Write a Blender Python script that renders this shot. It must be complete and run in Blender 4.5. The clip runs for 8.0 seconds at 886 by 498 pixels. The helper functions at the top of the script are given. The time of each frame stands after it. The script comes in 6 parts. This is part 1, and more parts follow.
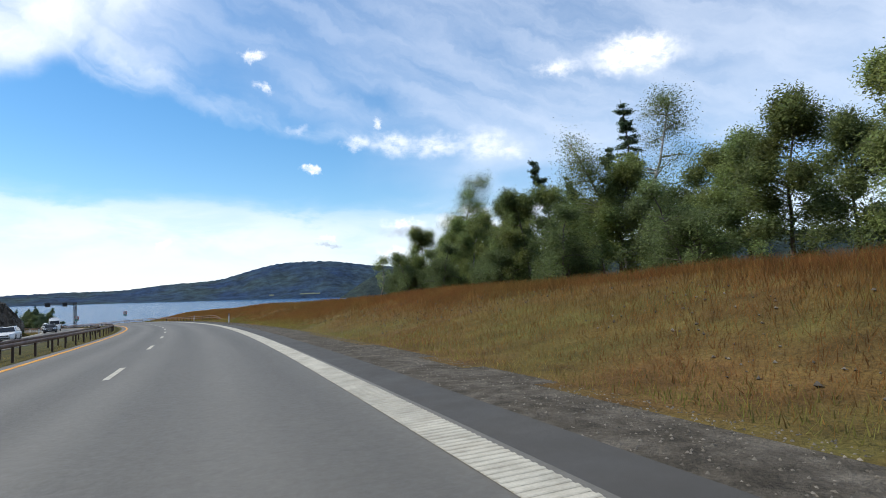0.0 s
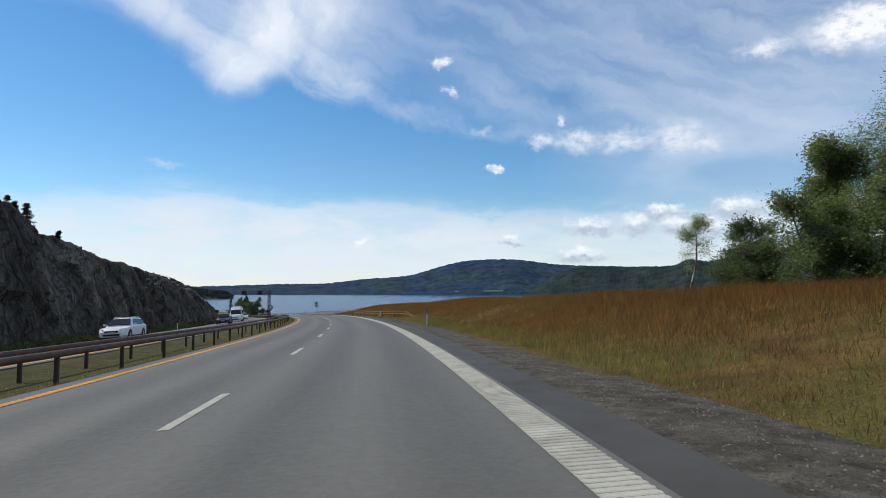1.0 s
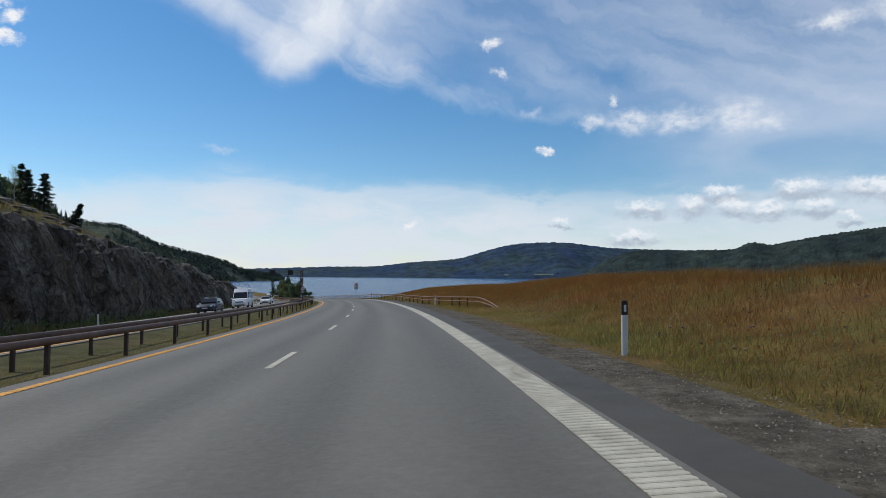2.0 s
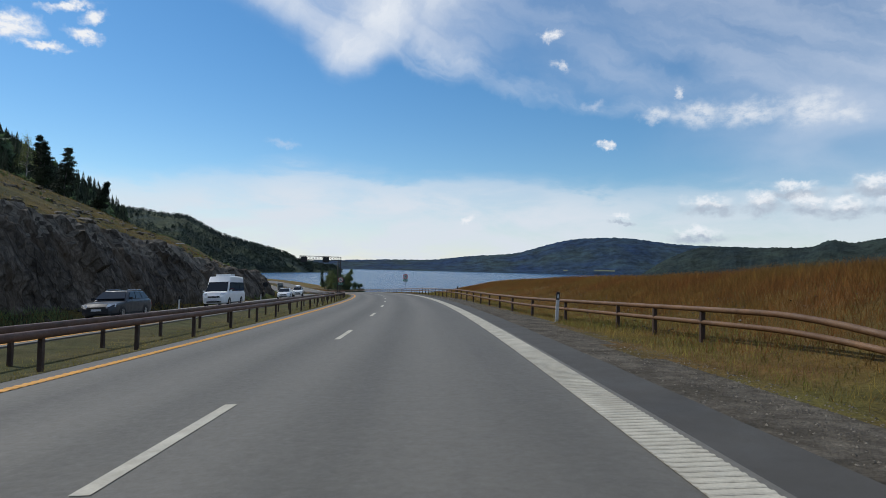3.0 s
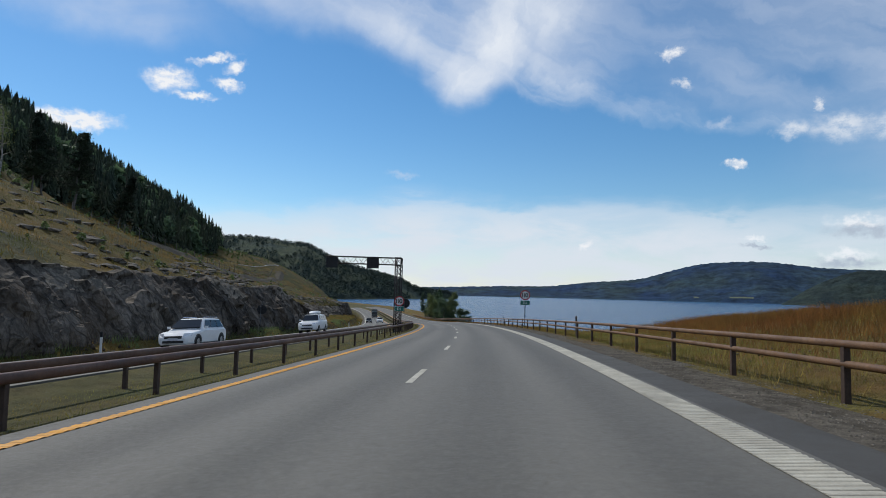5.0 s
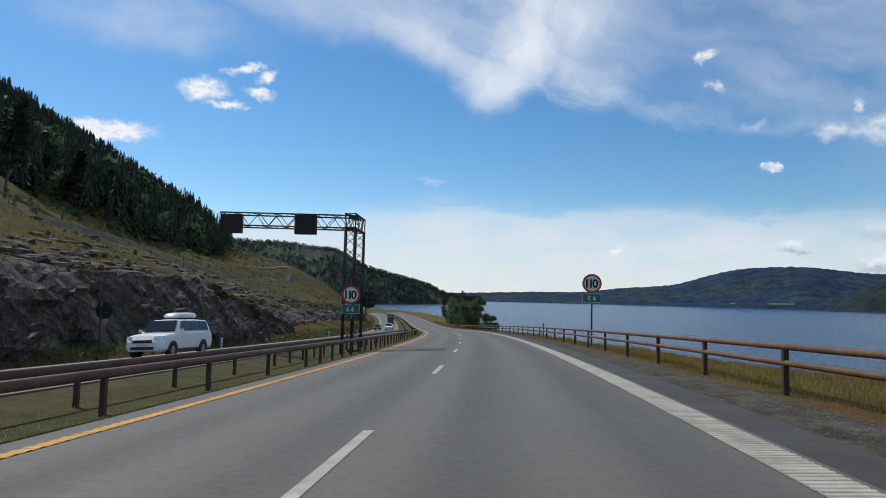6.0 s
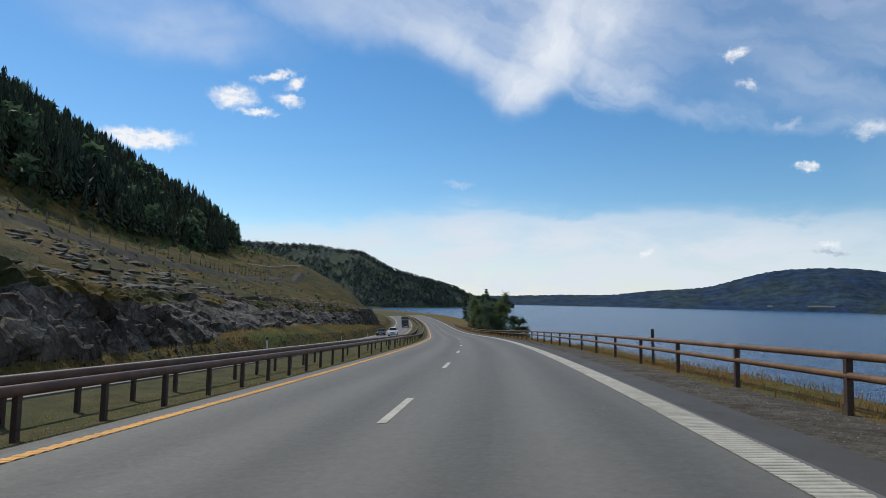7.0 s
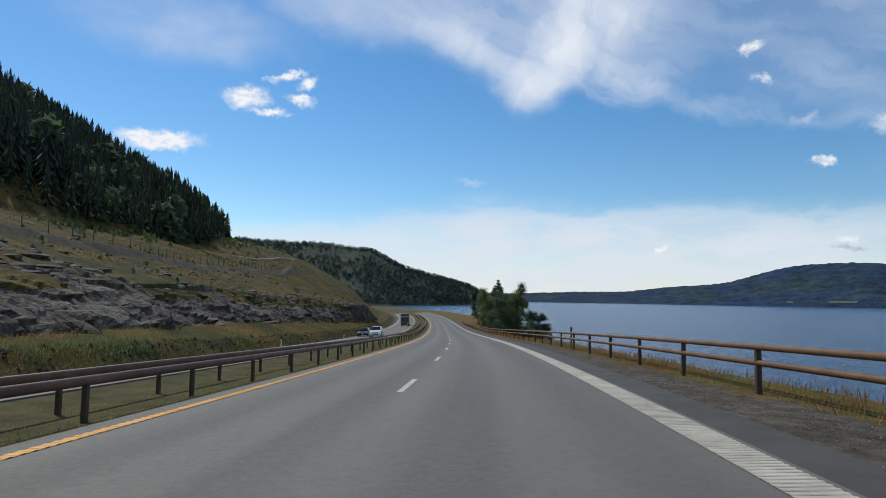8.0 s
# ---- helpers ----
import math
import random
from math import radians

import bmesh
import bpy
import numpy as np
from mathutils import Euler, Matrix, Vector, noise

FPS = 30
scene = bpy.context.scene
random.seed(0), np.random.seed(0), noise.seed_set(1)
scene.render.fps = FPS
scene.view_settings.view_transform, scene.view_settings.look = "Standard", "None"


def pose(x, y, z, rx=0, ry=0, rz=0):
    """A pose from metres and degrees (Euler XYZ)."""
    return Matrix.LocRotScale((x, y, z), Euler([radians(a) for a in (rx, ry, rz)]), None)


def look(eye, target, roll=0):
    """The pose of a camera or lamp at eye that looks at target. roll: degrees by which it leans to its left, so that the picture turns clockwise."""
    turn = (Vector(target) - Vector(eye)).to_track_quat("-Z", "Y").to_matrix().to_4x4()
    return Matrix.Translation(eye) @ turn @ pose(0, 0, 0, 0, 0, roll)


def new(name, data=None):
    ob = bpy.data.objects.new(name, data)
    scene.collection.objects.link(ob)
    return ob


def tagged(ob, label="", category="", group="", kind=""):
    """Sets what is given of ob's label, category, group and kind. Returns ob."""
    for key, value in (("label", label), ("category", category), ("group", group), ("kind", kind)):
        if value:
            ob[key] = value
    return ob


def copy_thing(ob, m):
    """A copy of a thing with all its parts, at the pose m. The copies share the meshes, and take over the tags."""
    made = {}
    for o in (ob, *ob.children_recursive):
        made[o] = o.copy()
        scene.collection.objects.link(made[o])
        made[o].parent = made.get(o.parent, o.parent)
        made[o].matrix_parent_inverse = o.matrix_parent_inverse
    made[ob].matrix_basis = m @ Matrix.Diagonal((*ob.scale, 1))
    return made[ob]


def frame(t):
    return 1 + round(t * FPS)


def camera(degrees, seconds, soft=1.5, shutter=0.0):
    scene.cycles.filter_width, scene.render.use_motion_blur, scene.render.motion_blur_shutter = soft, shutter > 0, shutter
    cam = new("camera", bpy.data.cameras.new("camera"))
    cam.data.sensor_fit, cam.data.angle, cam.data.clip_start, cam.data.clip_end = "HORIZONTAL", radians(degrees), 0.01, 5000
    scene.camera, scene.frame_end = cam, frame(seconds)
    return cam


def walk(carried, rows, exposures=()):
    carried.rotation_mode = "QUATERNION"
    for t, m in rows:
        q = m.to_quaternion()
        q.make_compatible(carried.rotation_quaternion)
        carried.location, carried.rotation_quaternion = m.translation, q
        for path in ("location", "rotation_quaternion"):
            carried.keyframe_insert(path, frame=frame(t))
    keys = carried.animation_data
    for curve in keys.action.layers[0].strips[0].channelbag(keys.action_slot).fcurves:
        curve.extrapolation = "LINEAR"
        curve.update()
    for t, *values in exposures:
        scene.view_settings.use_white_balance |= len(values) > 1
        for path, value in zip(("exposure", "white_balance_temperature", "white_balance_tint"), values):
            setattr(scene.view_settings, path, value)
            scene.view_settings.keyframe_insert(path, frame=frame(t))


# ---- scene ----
# ---- camera ----
cam = camera(71.61, 8.0, soft=0.9)
# seconds, x, y, z, yaw, pitch, roll
PATH = [
    (0.0, 0.146, 0.012, 1.298, -15.288, 3.839, -1.602),
    (0.5, -1.41, 14.898, 0.99, -6.297, 3.258, -1.237),
    (1.0, -2.575, 29.832, 0.681, 1.621, 3.951, 0.049),
    (1.5, -4.538, 44.678, 0.313, 4.073, 3.118, 0.228),
    (3.0, -12.748, 88.837, -0.927, 11.482, 1.764, 1.31),
    (3.5, -16.171, 103.411, -1.354, 13.704, 1.82, 1.771),
    (4.0, -19.958, 117.891, -1.788, 16.999, 2.403, 1.962),
    (4.5, -24.075, 132.277, -2.24, 20.04, 3.388, 1.432),
    (6.0, -37.817, 174.99, -3.74, 25.079, 4.522, 1.356),
    (6.5, -42.936, 189.042, -4.293, 25.941, 4.287, 0.92),
    (7.0, -48.322, 202.996, -4.863, 27.658, 4.79, 1.196),
    (7.5, -54.082, 216.799, -5.455, 29.315, 5.265, 1.037),
    (8.0, -59.983, 230.545, -6.058, 28.862, 4.59, 0.833),
]
walk(cam, [(t, pose(x, y, z, 90 + p, 0, w) @ pose(0, 0, 0, 0, 0, r)) for t, x, y, z, w, p, r in PATH],
     exposures=[(0.0, 0.55, 6330.0, 9.0), (0.5, 0.38, 6330.0, 9.0), (1.0, 0.18, 6330.0, 9.0), (1.5, 0.05, 6330.0, 9.0), (3.0, 0.02, 6330.0, 9.0), (8.0, 0.06, 6330.0, 9.0)])

# ---- daylight ----
SUN_BEARING, SUN_HEIGHT = 71.7, 46.0   # degrees left of +y, and above the horizon
sun = new("sun", bpy.data.lights.new("sun", "SUN"))
sun.data.energy, sun.data.angle, sun.data.color = 2.75, radians(0.55), (1.0, 0.95, 0.87)
_a, _e = radians(SUN_BEARING), radians(SUN_HEIGHT)
sun.matrix_world = look((-math.sin(_a) * math.cos(_e) * 50, math.cos(_a) * math.cos(_e) * 50, math.sin(_e) * 50), (0, 0, 0))

world = bpy.data.worlds.new("sky")
scene.world = world
world.use_nodes = True
wn, wl = world.node_tree.nodes, world.node_tree.links
wn.clear()


def wnode(kind, op=None, **values):
    n = wn.new(kind)
    if op:
        n.operation = op
    for key, v in values.items():
        n.inputs[int(key[1:])].default_value = v
    return n


def wmath(op, a, b=None, clamp=False):
    n = wnode("ShaderNodeMath", op)
    n.use_clamp = clamp
    for i, v in enumerate((a, b)):
        if v is None:
            continue
        if isinstance(v, (int, float)):
            n.inputs[i].default_value = v
        else:
            wl.new(v, n.inputs[i])
    return n.outputs[0]


sky = wn.new("ShaderNodeTexSky")
sky.sky_type, sky.sun_disc = "NISHITA", False
sky.sun_elevation, sky.sun_rotation = radians(SUN_HEIGHT), radians(-SUN_BEARING)
sky.air_density, sky.dust_density, sky.ozone_density = 1.0, 0.1, 2.8
coord = wn.new("ShaderNodeTexCoord")
sep = wn.new("ShaderNodeSeparateXYZ")
wl.new(coord.outputs["Generated"], sep.inputs[0])
bearing = wmath("MULTIPLY", wmath("ARCTAN2", wmath("MULTIPLY", sep.outputs[0], -1.0), sep.outputs[1]), 57.2958)
height = wmath("MULTIPLY", wmath("ARCSINE", sep.outputs[2]), 57.2958)
flat = wn.new("ShaderNodeCombineXYZ")
wl.new(bearing, flat.inputs[0])
wl.new(height, flat.inputs[1])


def wnoise(scale, detail, rough, stretch=(1, 1, 1), lift=0.0, turn=0.0, distort=0.0):
    mp = wn.new("ShaderNodeMapping")
    mp.inputs["Scale"].default_value = stretch
    mp.inputs["Location"].default_value = (lift, lift * 0.7, 0)
    mp.inputs["Rotation"].default_value = (0, 0, radians(turn))
    wl.new(flat.outputs[0], mp.inputs[0])
    nz = wn.new("ShaderNodeTexNoise")
    nz.inputs["Scale"].default_value, nz.inputs["Detail"].default_value = scale, detail
    nz.inputs["Roughness"].default_value, nz.inputs["Distortion"].default_value = rough, distort
    wl.new(mp.outputs[0], nz.inputs["Vector"])
    return nz


# ragged edges: the flat sky coordinates are shifted by noise, coarse for the veils, fine for the puffs
def shifted(scale, detail, amount):
    rag = wnoise(scale, detail, 0.6)
    ragged = wn.new("ShaderNodeVectorMath")
    ragged.operation = "MULTIPLY_ADD"
    wl.new(rag.outputs["Color"], ragged.inputs[0])
    ragged.inputs[1].default_value = (amount[0], amount[1], 0)
    off = wn.new("ShaderNodeVectorMath")
    off.operation = "ADD"
    wl.new(flat.outputs[0], off.inputs[0])
    off.inputs[1].default_value = (-amount[0] / 2, -amount[1] / 2, 0)
    wl.new(off.outputs[0], ragged.inputs[2])
    return ragged.outputs[0]


SOFTLY, CRISPLY = shifted(0.2, 5, (6.0, 4.0)), shifted(0.8, 7, (2.6, 1.9))


def blob(b, e, w, h, turn=0.0, soft=1.0, source=None):
    """A cloud: 1 in its middle, 0 outside; bearing, elevation, half width, half height in degrees."""
    mp = wn.new("ShaderNodeMapping")
    mp.vector_type = "TEXTURE"
    mp.inputs["Location"].default_value = (b, e, 0)
    mp.inputs["Rotation"].default_value = (0, 0, radians(turn))
    mp.inputs["Scale"].default_value = (w, h, 1)
    wl.new(source or CRISPLY, mp.inputs[0])
    ln = wn.new("ShaderNodeVectorMath")
    ln.operation = "LENGTH"
    wl.new(mp.outputs[0], ln.inputs[0])
    rng = wn.new("ShaderNodeMapRange")
    rng.interpolation_type = "SMOOTHSTEP"
    rng.inputs["From Min"].default_value, rng.inputs["From Max"].default_value = 1.0, 1.0 - soft
    wl.new(ln.outputs["Value"], rng.inputs["Value"])
    return rng.outputs[0]


def layer(parts):
    total = parts[0]
    for p in parts[1:]:
        total = wmath("MAXIMUM", total, p)
    return total


def spread(v, a, b):
    rng = wn.new("ShaderNodeMapRange")
    rng.interpolation_type = "SMOOTHSTEP"
    rng.inputs["From Min"].default_value, rng.inputs["From Max"].default_value = a, b
    wl.new(v, rng.inputs["Value"])
    return rng.outputs[0]


def profile(v, points):
    """A smooth function of a value through a few (value, result) points."""
    lo, hi = min(p[0] for p in points), max(p[0] for p in points)
    top = max(p[1] for p in points)
    rng = wn.new("ShaderNodeMapRange")
    rng.inputs["From Min"].default_value, rng.inputs["From Max"].default_value = lo, hi
    wl.new(v, rng.inputs["Value"])
    cr = wn.new("ShaderNodeValToRGB")
    cr.color_ramp.interpolation = "EASE"
    el = cr.color_ramp.elements
    while len(el) < len(points):
        el.new(0.5)
    for q, (x, y) in zip(el, sorted(points)):
        q.position = (x - lo) / (hi - lo)
        q.color = (y / top, y / top, y / top, 1)
    wl.new(rng.outputs[0], cr.inputs[0])
    return wmath("MULTIPLY", cr.outputs[0], top)


def fibres(scale, turn, length, lift, source):
    """Noise drawn out along a direction."""
    mp = wn.new("ShaderNodeMapping")
    mp.vector_type = "TEXTURE"
    mp.inputs["Location"].default_value = (lift, lift * 0.6, 0)
    mp.inputs["Rotation"].default_value = (0, 0, radians(turn))
    mp.inputs["Scale"].default_value = (length, 1, 1)
    wl.new(source, mp.inputs[0])
    nz = wn.new("ShaderNodeTexNoise")
    nz.inputs["Scale"].default_value, nz.inputs["Detail"].default_value, nz.inputs["Roughness"].default_value = scale, 5, 0.55
    wl.new(mp.outputs[0], nz.inputs["Vector"])
    return nz.outputs["Fac"]


wisp = wnoise(0.13, 5, 0.5, stretch=(0.8, 1.4, 1), lift=3.0, turn=20, distort=0.4).outputs["Fac"]
fine = wnoise(1.1, 6, 0.62, stretch=(0.8, 1.3, 1), lift=11.0).outputs["Fac"]
low = wnoise(0.24, 8, 0.6, stretch=(0.5, 1.5, 1), lift=7.0, distort=0.3).outputs["Fac"]
along, upright = fibres(0.42, 20, 5.0, 9.0, SOFTLY), fibres(0.40, -62, 4.0, 2.0, SOFTLY)

# a thin veil over all that lies above a bent edge, with a dense white plume hanging at its corner
edge = profile(bearing, [(-60.0, 9.0), (-30.0, 11.0), (-10.0, 13.2), (-1.0, 14.8), (5.4, 16.0), (10.0, 17.1), (14.2, 18.3), (17.0, 18.4), (18.8, 17.4), (20.6, 16.9), (22.4, 17.2), (24.0, 18.4), (25.5, 19.9), (29.0, 21.4), (33.7, 23.0), (41.0, 25.6), (60.0, 29.0)])
over_edge = wmath("ADD", wmath("SUBTRACT", height, edge), wmath("ADD", wmath("MULTIPLY", wmath("SUBTRACT", wisp, 0.5), 3.0), wmath("MULTIPLY", wmath("SUBTRACT", along, 0.5), 1.6)))
veil_d = profile(bearing, [(-60.0, 0.40), (-30.0, 0.42), (-14.0, 0.36), (-4.0, 0.30), (4.0, 0.26), (12.0, 0.42), (20.0, 0.55), (27.0, 0.46), (36.0, 0.36), (60.0, 0.3)])
gap = layer([blob(3.5, 19.2, 7.5, 2.6, 12, 1.0, SOFTLY), blob(-9.0, 17.8, 6.0, 1.6, 8, 1.0, SOFTLY)])
veil_f = wmath("MULTIPLY", wmath("MULTIPLY", veil_d, wmath("ADD", 0.55, wmath("MULTIPLY", spread(along, 0.28, 0.72), 0.75))), wmath("SUBTRACT", 1.0, wmath("MULTIPLY", gap, 0.7)))
veil_m = wmath("MULTIPLY", spread(over_edge, -0.8, 3.4), veil_f, True)
plume = layer([blob(20.6, 19.6, 4.6, 4.2, 0, 1.0, SOFTLY), wmath("MULTIPLY", blob(17.6, 22.8, 8.0, 4.6, 112, 1.0, SOFTLY), 1.0), wmath("MULTIPLY", blob(14.5, 25.5, 8.5, 5.5, 0, 1.0, SOFTLY), 0.8),
               wmath("MULTIPLY", blob(26.5, 22.6, 10.0, 3.2, 21, 1.0, SOFTLY), 0.62), wmath("MULTIPLY", blob(12.5, 19.8, 6.0, 2.6, 30, 1.0, SOFTLY), 0.55)])
plume_m = wmath("MULTIPLY", wmath("MULTIPLY", plume, spread(over_edge, -0.7, 2.0)), wmath("ADD", 0.58, wmath("MULTIPLY", spread(upright, 0.25, 0.72), 0.5)), True)
tail = layer([blob(12.0, 18.6, 7.0, 1.7, 14, 1.0, SOFTLY), wmath("MULTIPLY", blob(3.0, 16.2, 9.0, 1.3, 11, 1.0, SOFTLY), 0.8), wmath("MULTIPLY", blob(-6.0, 14.6, 10.0, 1.2, 6, 1.0, SOFTLY), 0.6)])
tail_m = wmath("MULTIPLY", tail, wmath("ADD", 0.12, wmath("MULTIPLY", spread(along, 0.35, 0.7), 0.45)), True)
faint = layer([blob(-24.0, 12.0, 20.0, 8.5, 0, 1.0, SOFTLY), blob(52.0, 22.5, 14.0, 4.0, 0, 1.0, SOFTLY), blob(38.0, 25.5, 15.0, 3.6, 8, 1.0, SOFTLY), blob(-55.0, 20.0, 30.0, 18.0, 0, 1.0, SOFTLY),
               blob(26.3, 10.8, 2.2, 0.5, 0, 1.0), blob(-2.1, 14.9, 1.4, 0.5, 0, 1.0)])
faint_m = wmath("MULTIPLY", faint, wmath("ADD", 0.22, wmath("MULTIPLY", spread(wisp, 0.3, 0.7), 0.35)), True)
# the white bank over the horizon
bank_top = profile(bearing, [(-60.0, 8.5), (-30.0, 8.0), (-17.0, 7.6), (-6.0, 7.3), (1.0, 7.8), (9.0, 8.3), (18.0, 8.3), (25.5, 8.7), (31.0, 7.6), (38.0, 6.6), (47.0, 6.0), (75.0, 5.5)])
bank_edge = wmath("ADD", wmath("SUBTRACT", height, bank_top), wmath("MULTIPLY", wmath("SUBTRACT", low, 0.5), 5.5))
bank_m = wmath("MULTIPLY", wmath("ADD", wmath("MULTIPLY", spread(bank_edge, 1.6, -2.6), 0.6), wmath("MULTIPLY", spread(bank_edge, 0.3, -0.9), 0.4)), wmath("ADD", wmath("MULTIPLY", spread(low, 0.3, 0.62), 0.44), 0.52), True)
bank_r = wmath("ADD", 0.78, wmath("MULTIPLY", spread(bearing, -14.0, 4.0), 0.22))
bank_m = wmath("MULTIPLY", bank_m, bank_r)
# puffs
puffs = layer([blob(47.1, 17.4, 2.7, 1.25, -6, 0.8), blob(43.6, 19.6, 2.5, 0.55, -14, 0.9), blob(41.8, 19.0, 1.2, 0.8, -20, 0.9), blob(42.4, 17.5, 1.8, 0.75, 10, 0.8), blob(45.1, 16.3, 2.3, 0.5, 0, 0.9),
               blob(54.3, 12.95, 4.4, 1.05, -4, 0.7), blob(1.75, 21.0, 1.3, 0.75, 5, 0.9), wmath("MULTIPLY", blob(0.8, 18.2, 1.2, 0.45, 20, 1.0), 0.6), blob(-3.35, 11.3, 1.15, 0.65, -8, 0.7),
               wmath("MULTIPLY", blob(-9.35, 15.5, 0.5, 0.7, 0, 0.9), 0.6), wmath("MULTIPLY", blob(9.2, 4.5, 1.0, 0.5, -25, 0.9), 0.8),
               blob(-33.5, 20.1, 5.4, 2.2, 0, 0.8), wmath("MULTIPLY", blob(-26.5, 19.7, 3.0, 0.9, 0, 1.0), 0.7)])
puffs_m = wmath("MULTIPLY", puffs, wmath("ADD", wmath("MULTIPLY", spread(fine, 0.3, 0.6), 0.75), 0.45), True)
soft_m = wmath("MULTIPLY", layer([blob(-7.6, 13.7, 1.8, 0.85, 0, 1.0), blob(-11.0, 13.6, 3.4, 1.6, 0, 1.0), blob(-15.0, 13.4, 4.4, 1.5, 0, 1.0), blob(-19.4, 13.3, 3.3, 2.1, 0, 0.9), blob(-21.8, 12.7, 2.2, 1.2, 0, 1.0)]), wmath("ADD", wmath("MULTIPLY", spread(fine, 0.3, 0.62), 0.7), 0.3), True)
low_puffs = [(-12.0, 5.9, 3.0, 1.15), (-16.0, 5.9, 2.0, 1.3), (-18.4, 6.9, 2.7, 0.75), (-19.3, 5.7, 2.2, 1.15), (-21.9, 5.5, 2.3, 1.0), (-24.3, 7.0, 3.2, 1.1), (-29.3, 6.8, 4.6, 1.3), (-25.3, 5.4, 2.4, 0.8), (-11.2, 3.3, 3.0, 0.9),
             (-27.5, 4.5, 1.3, 0.45), (-4.7, 4.8, 1.4, 0.4), (-36.0, 6.6, 3.0, 0.9)]
grey = layer([blob(b, e - 0.3, w * 1.05, h * 0.8, 0, 0.8) for b, e, w, h in low_puffs])
lit = layer([blob(b + 0.15, e + 0.38, w * 0.82, h * 0.7, 0, 0.8) for b, e, w, h in low_puffs])
grey_m = wmath("MULTIPLY", grey, wmath("ADD", wmath("MULTIPLY", spread(fine, 0.32, 0.58), 0.6), 0.4), True)
lit_m = wmath("MULTIPLY", wmath("MULTIPLY", lit, 0.95), wmath("ADD", wmath("MULTIPLY", spread(fine, 0.34, 0.58), 0.7), 0.25), True)
above = spread(height, -0.5, 0.2)


def over(base, mask, colour):
    mx = wn.new("ShaderNodeMix")
    mx.data_type = "RGBA"
    wl.new(wmath("MULTIPLY", mask, above), mx.inputs[0])
    wl.new(base, mx.inputs[6])
    mx.inputs[7].default_value = (*colour, 1)
    return mx.outputs[2]


CLOUD = 8.6
deep = wn.new("ShaderNodeHueSaturation")
deep.inputs["Saturation"].default_value, deep.inputs["Value"].default_value, deep.inputs["Hue"].default_value = 1.25, 1.05, 0.497
wl.new(sky.outputs[0], deep.inputs["Color"])
tint = over(deep.outputs[0], faint_m, (CLOUD * 0.74, CLOUD * 0.80, CLOUD * 0.92))
tint = over(tint, veil_m, (CLOUD * 0.72, CLOUD * 0.78, CLOUD * 0.90))
tint = over(tint, tail_m, (CLOUD * 0.78, CLOUD * 0.84, CLOUD * 0.94))
tint = over(tint, plume_m, (CLOUD * 0.88, CLOUD * 0.92, CLOUD * 0.99))
tint = over(tint, bank_m, (CLOUD * 0.81, CLOUD * 0.86, CLOUD * 0.93))
tint = over(tint, grey_m, (CLOUD * 0.50, CLOUD * 0.57, CLOUD * 0.67))
tint = over(tint, lit_m, (CLOUD * 0.98, CLOUD * 1.0, CLOUD * 1.03))
tint = over(tint, soft_m, (CLOUD * 0.80, CLOUD * 0.85, CLOUD * 0.93))
tint = over(tint, puffs_m, (CLOUD * 1.0, CLOUD * 1.0, CLOUD * 1.02))
back = wn.new("ShaderNodeBackground")
wl.new(tint, back.inputs[0])
back.inputs[1].default_value = 0.1
wl.new(back.outputs[0], wn.new("ShaderNodeOutputWorld").inputs[0])
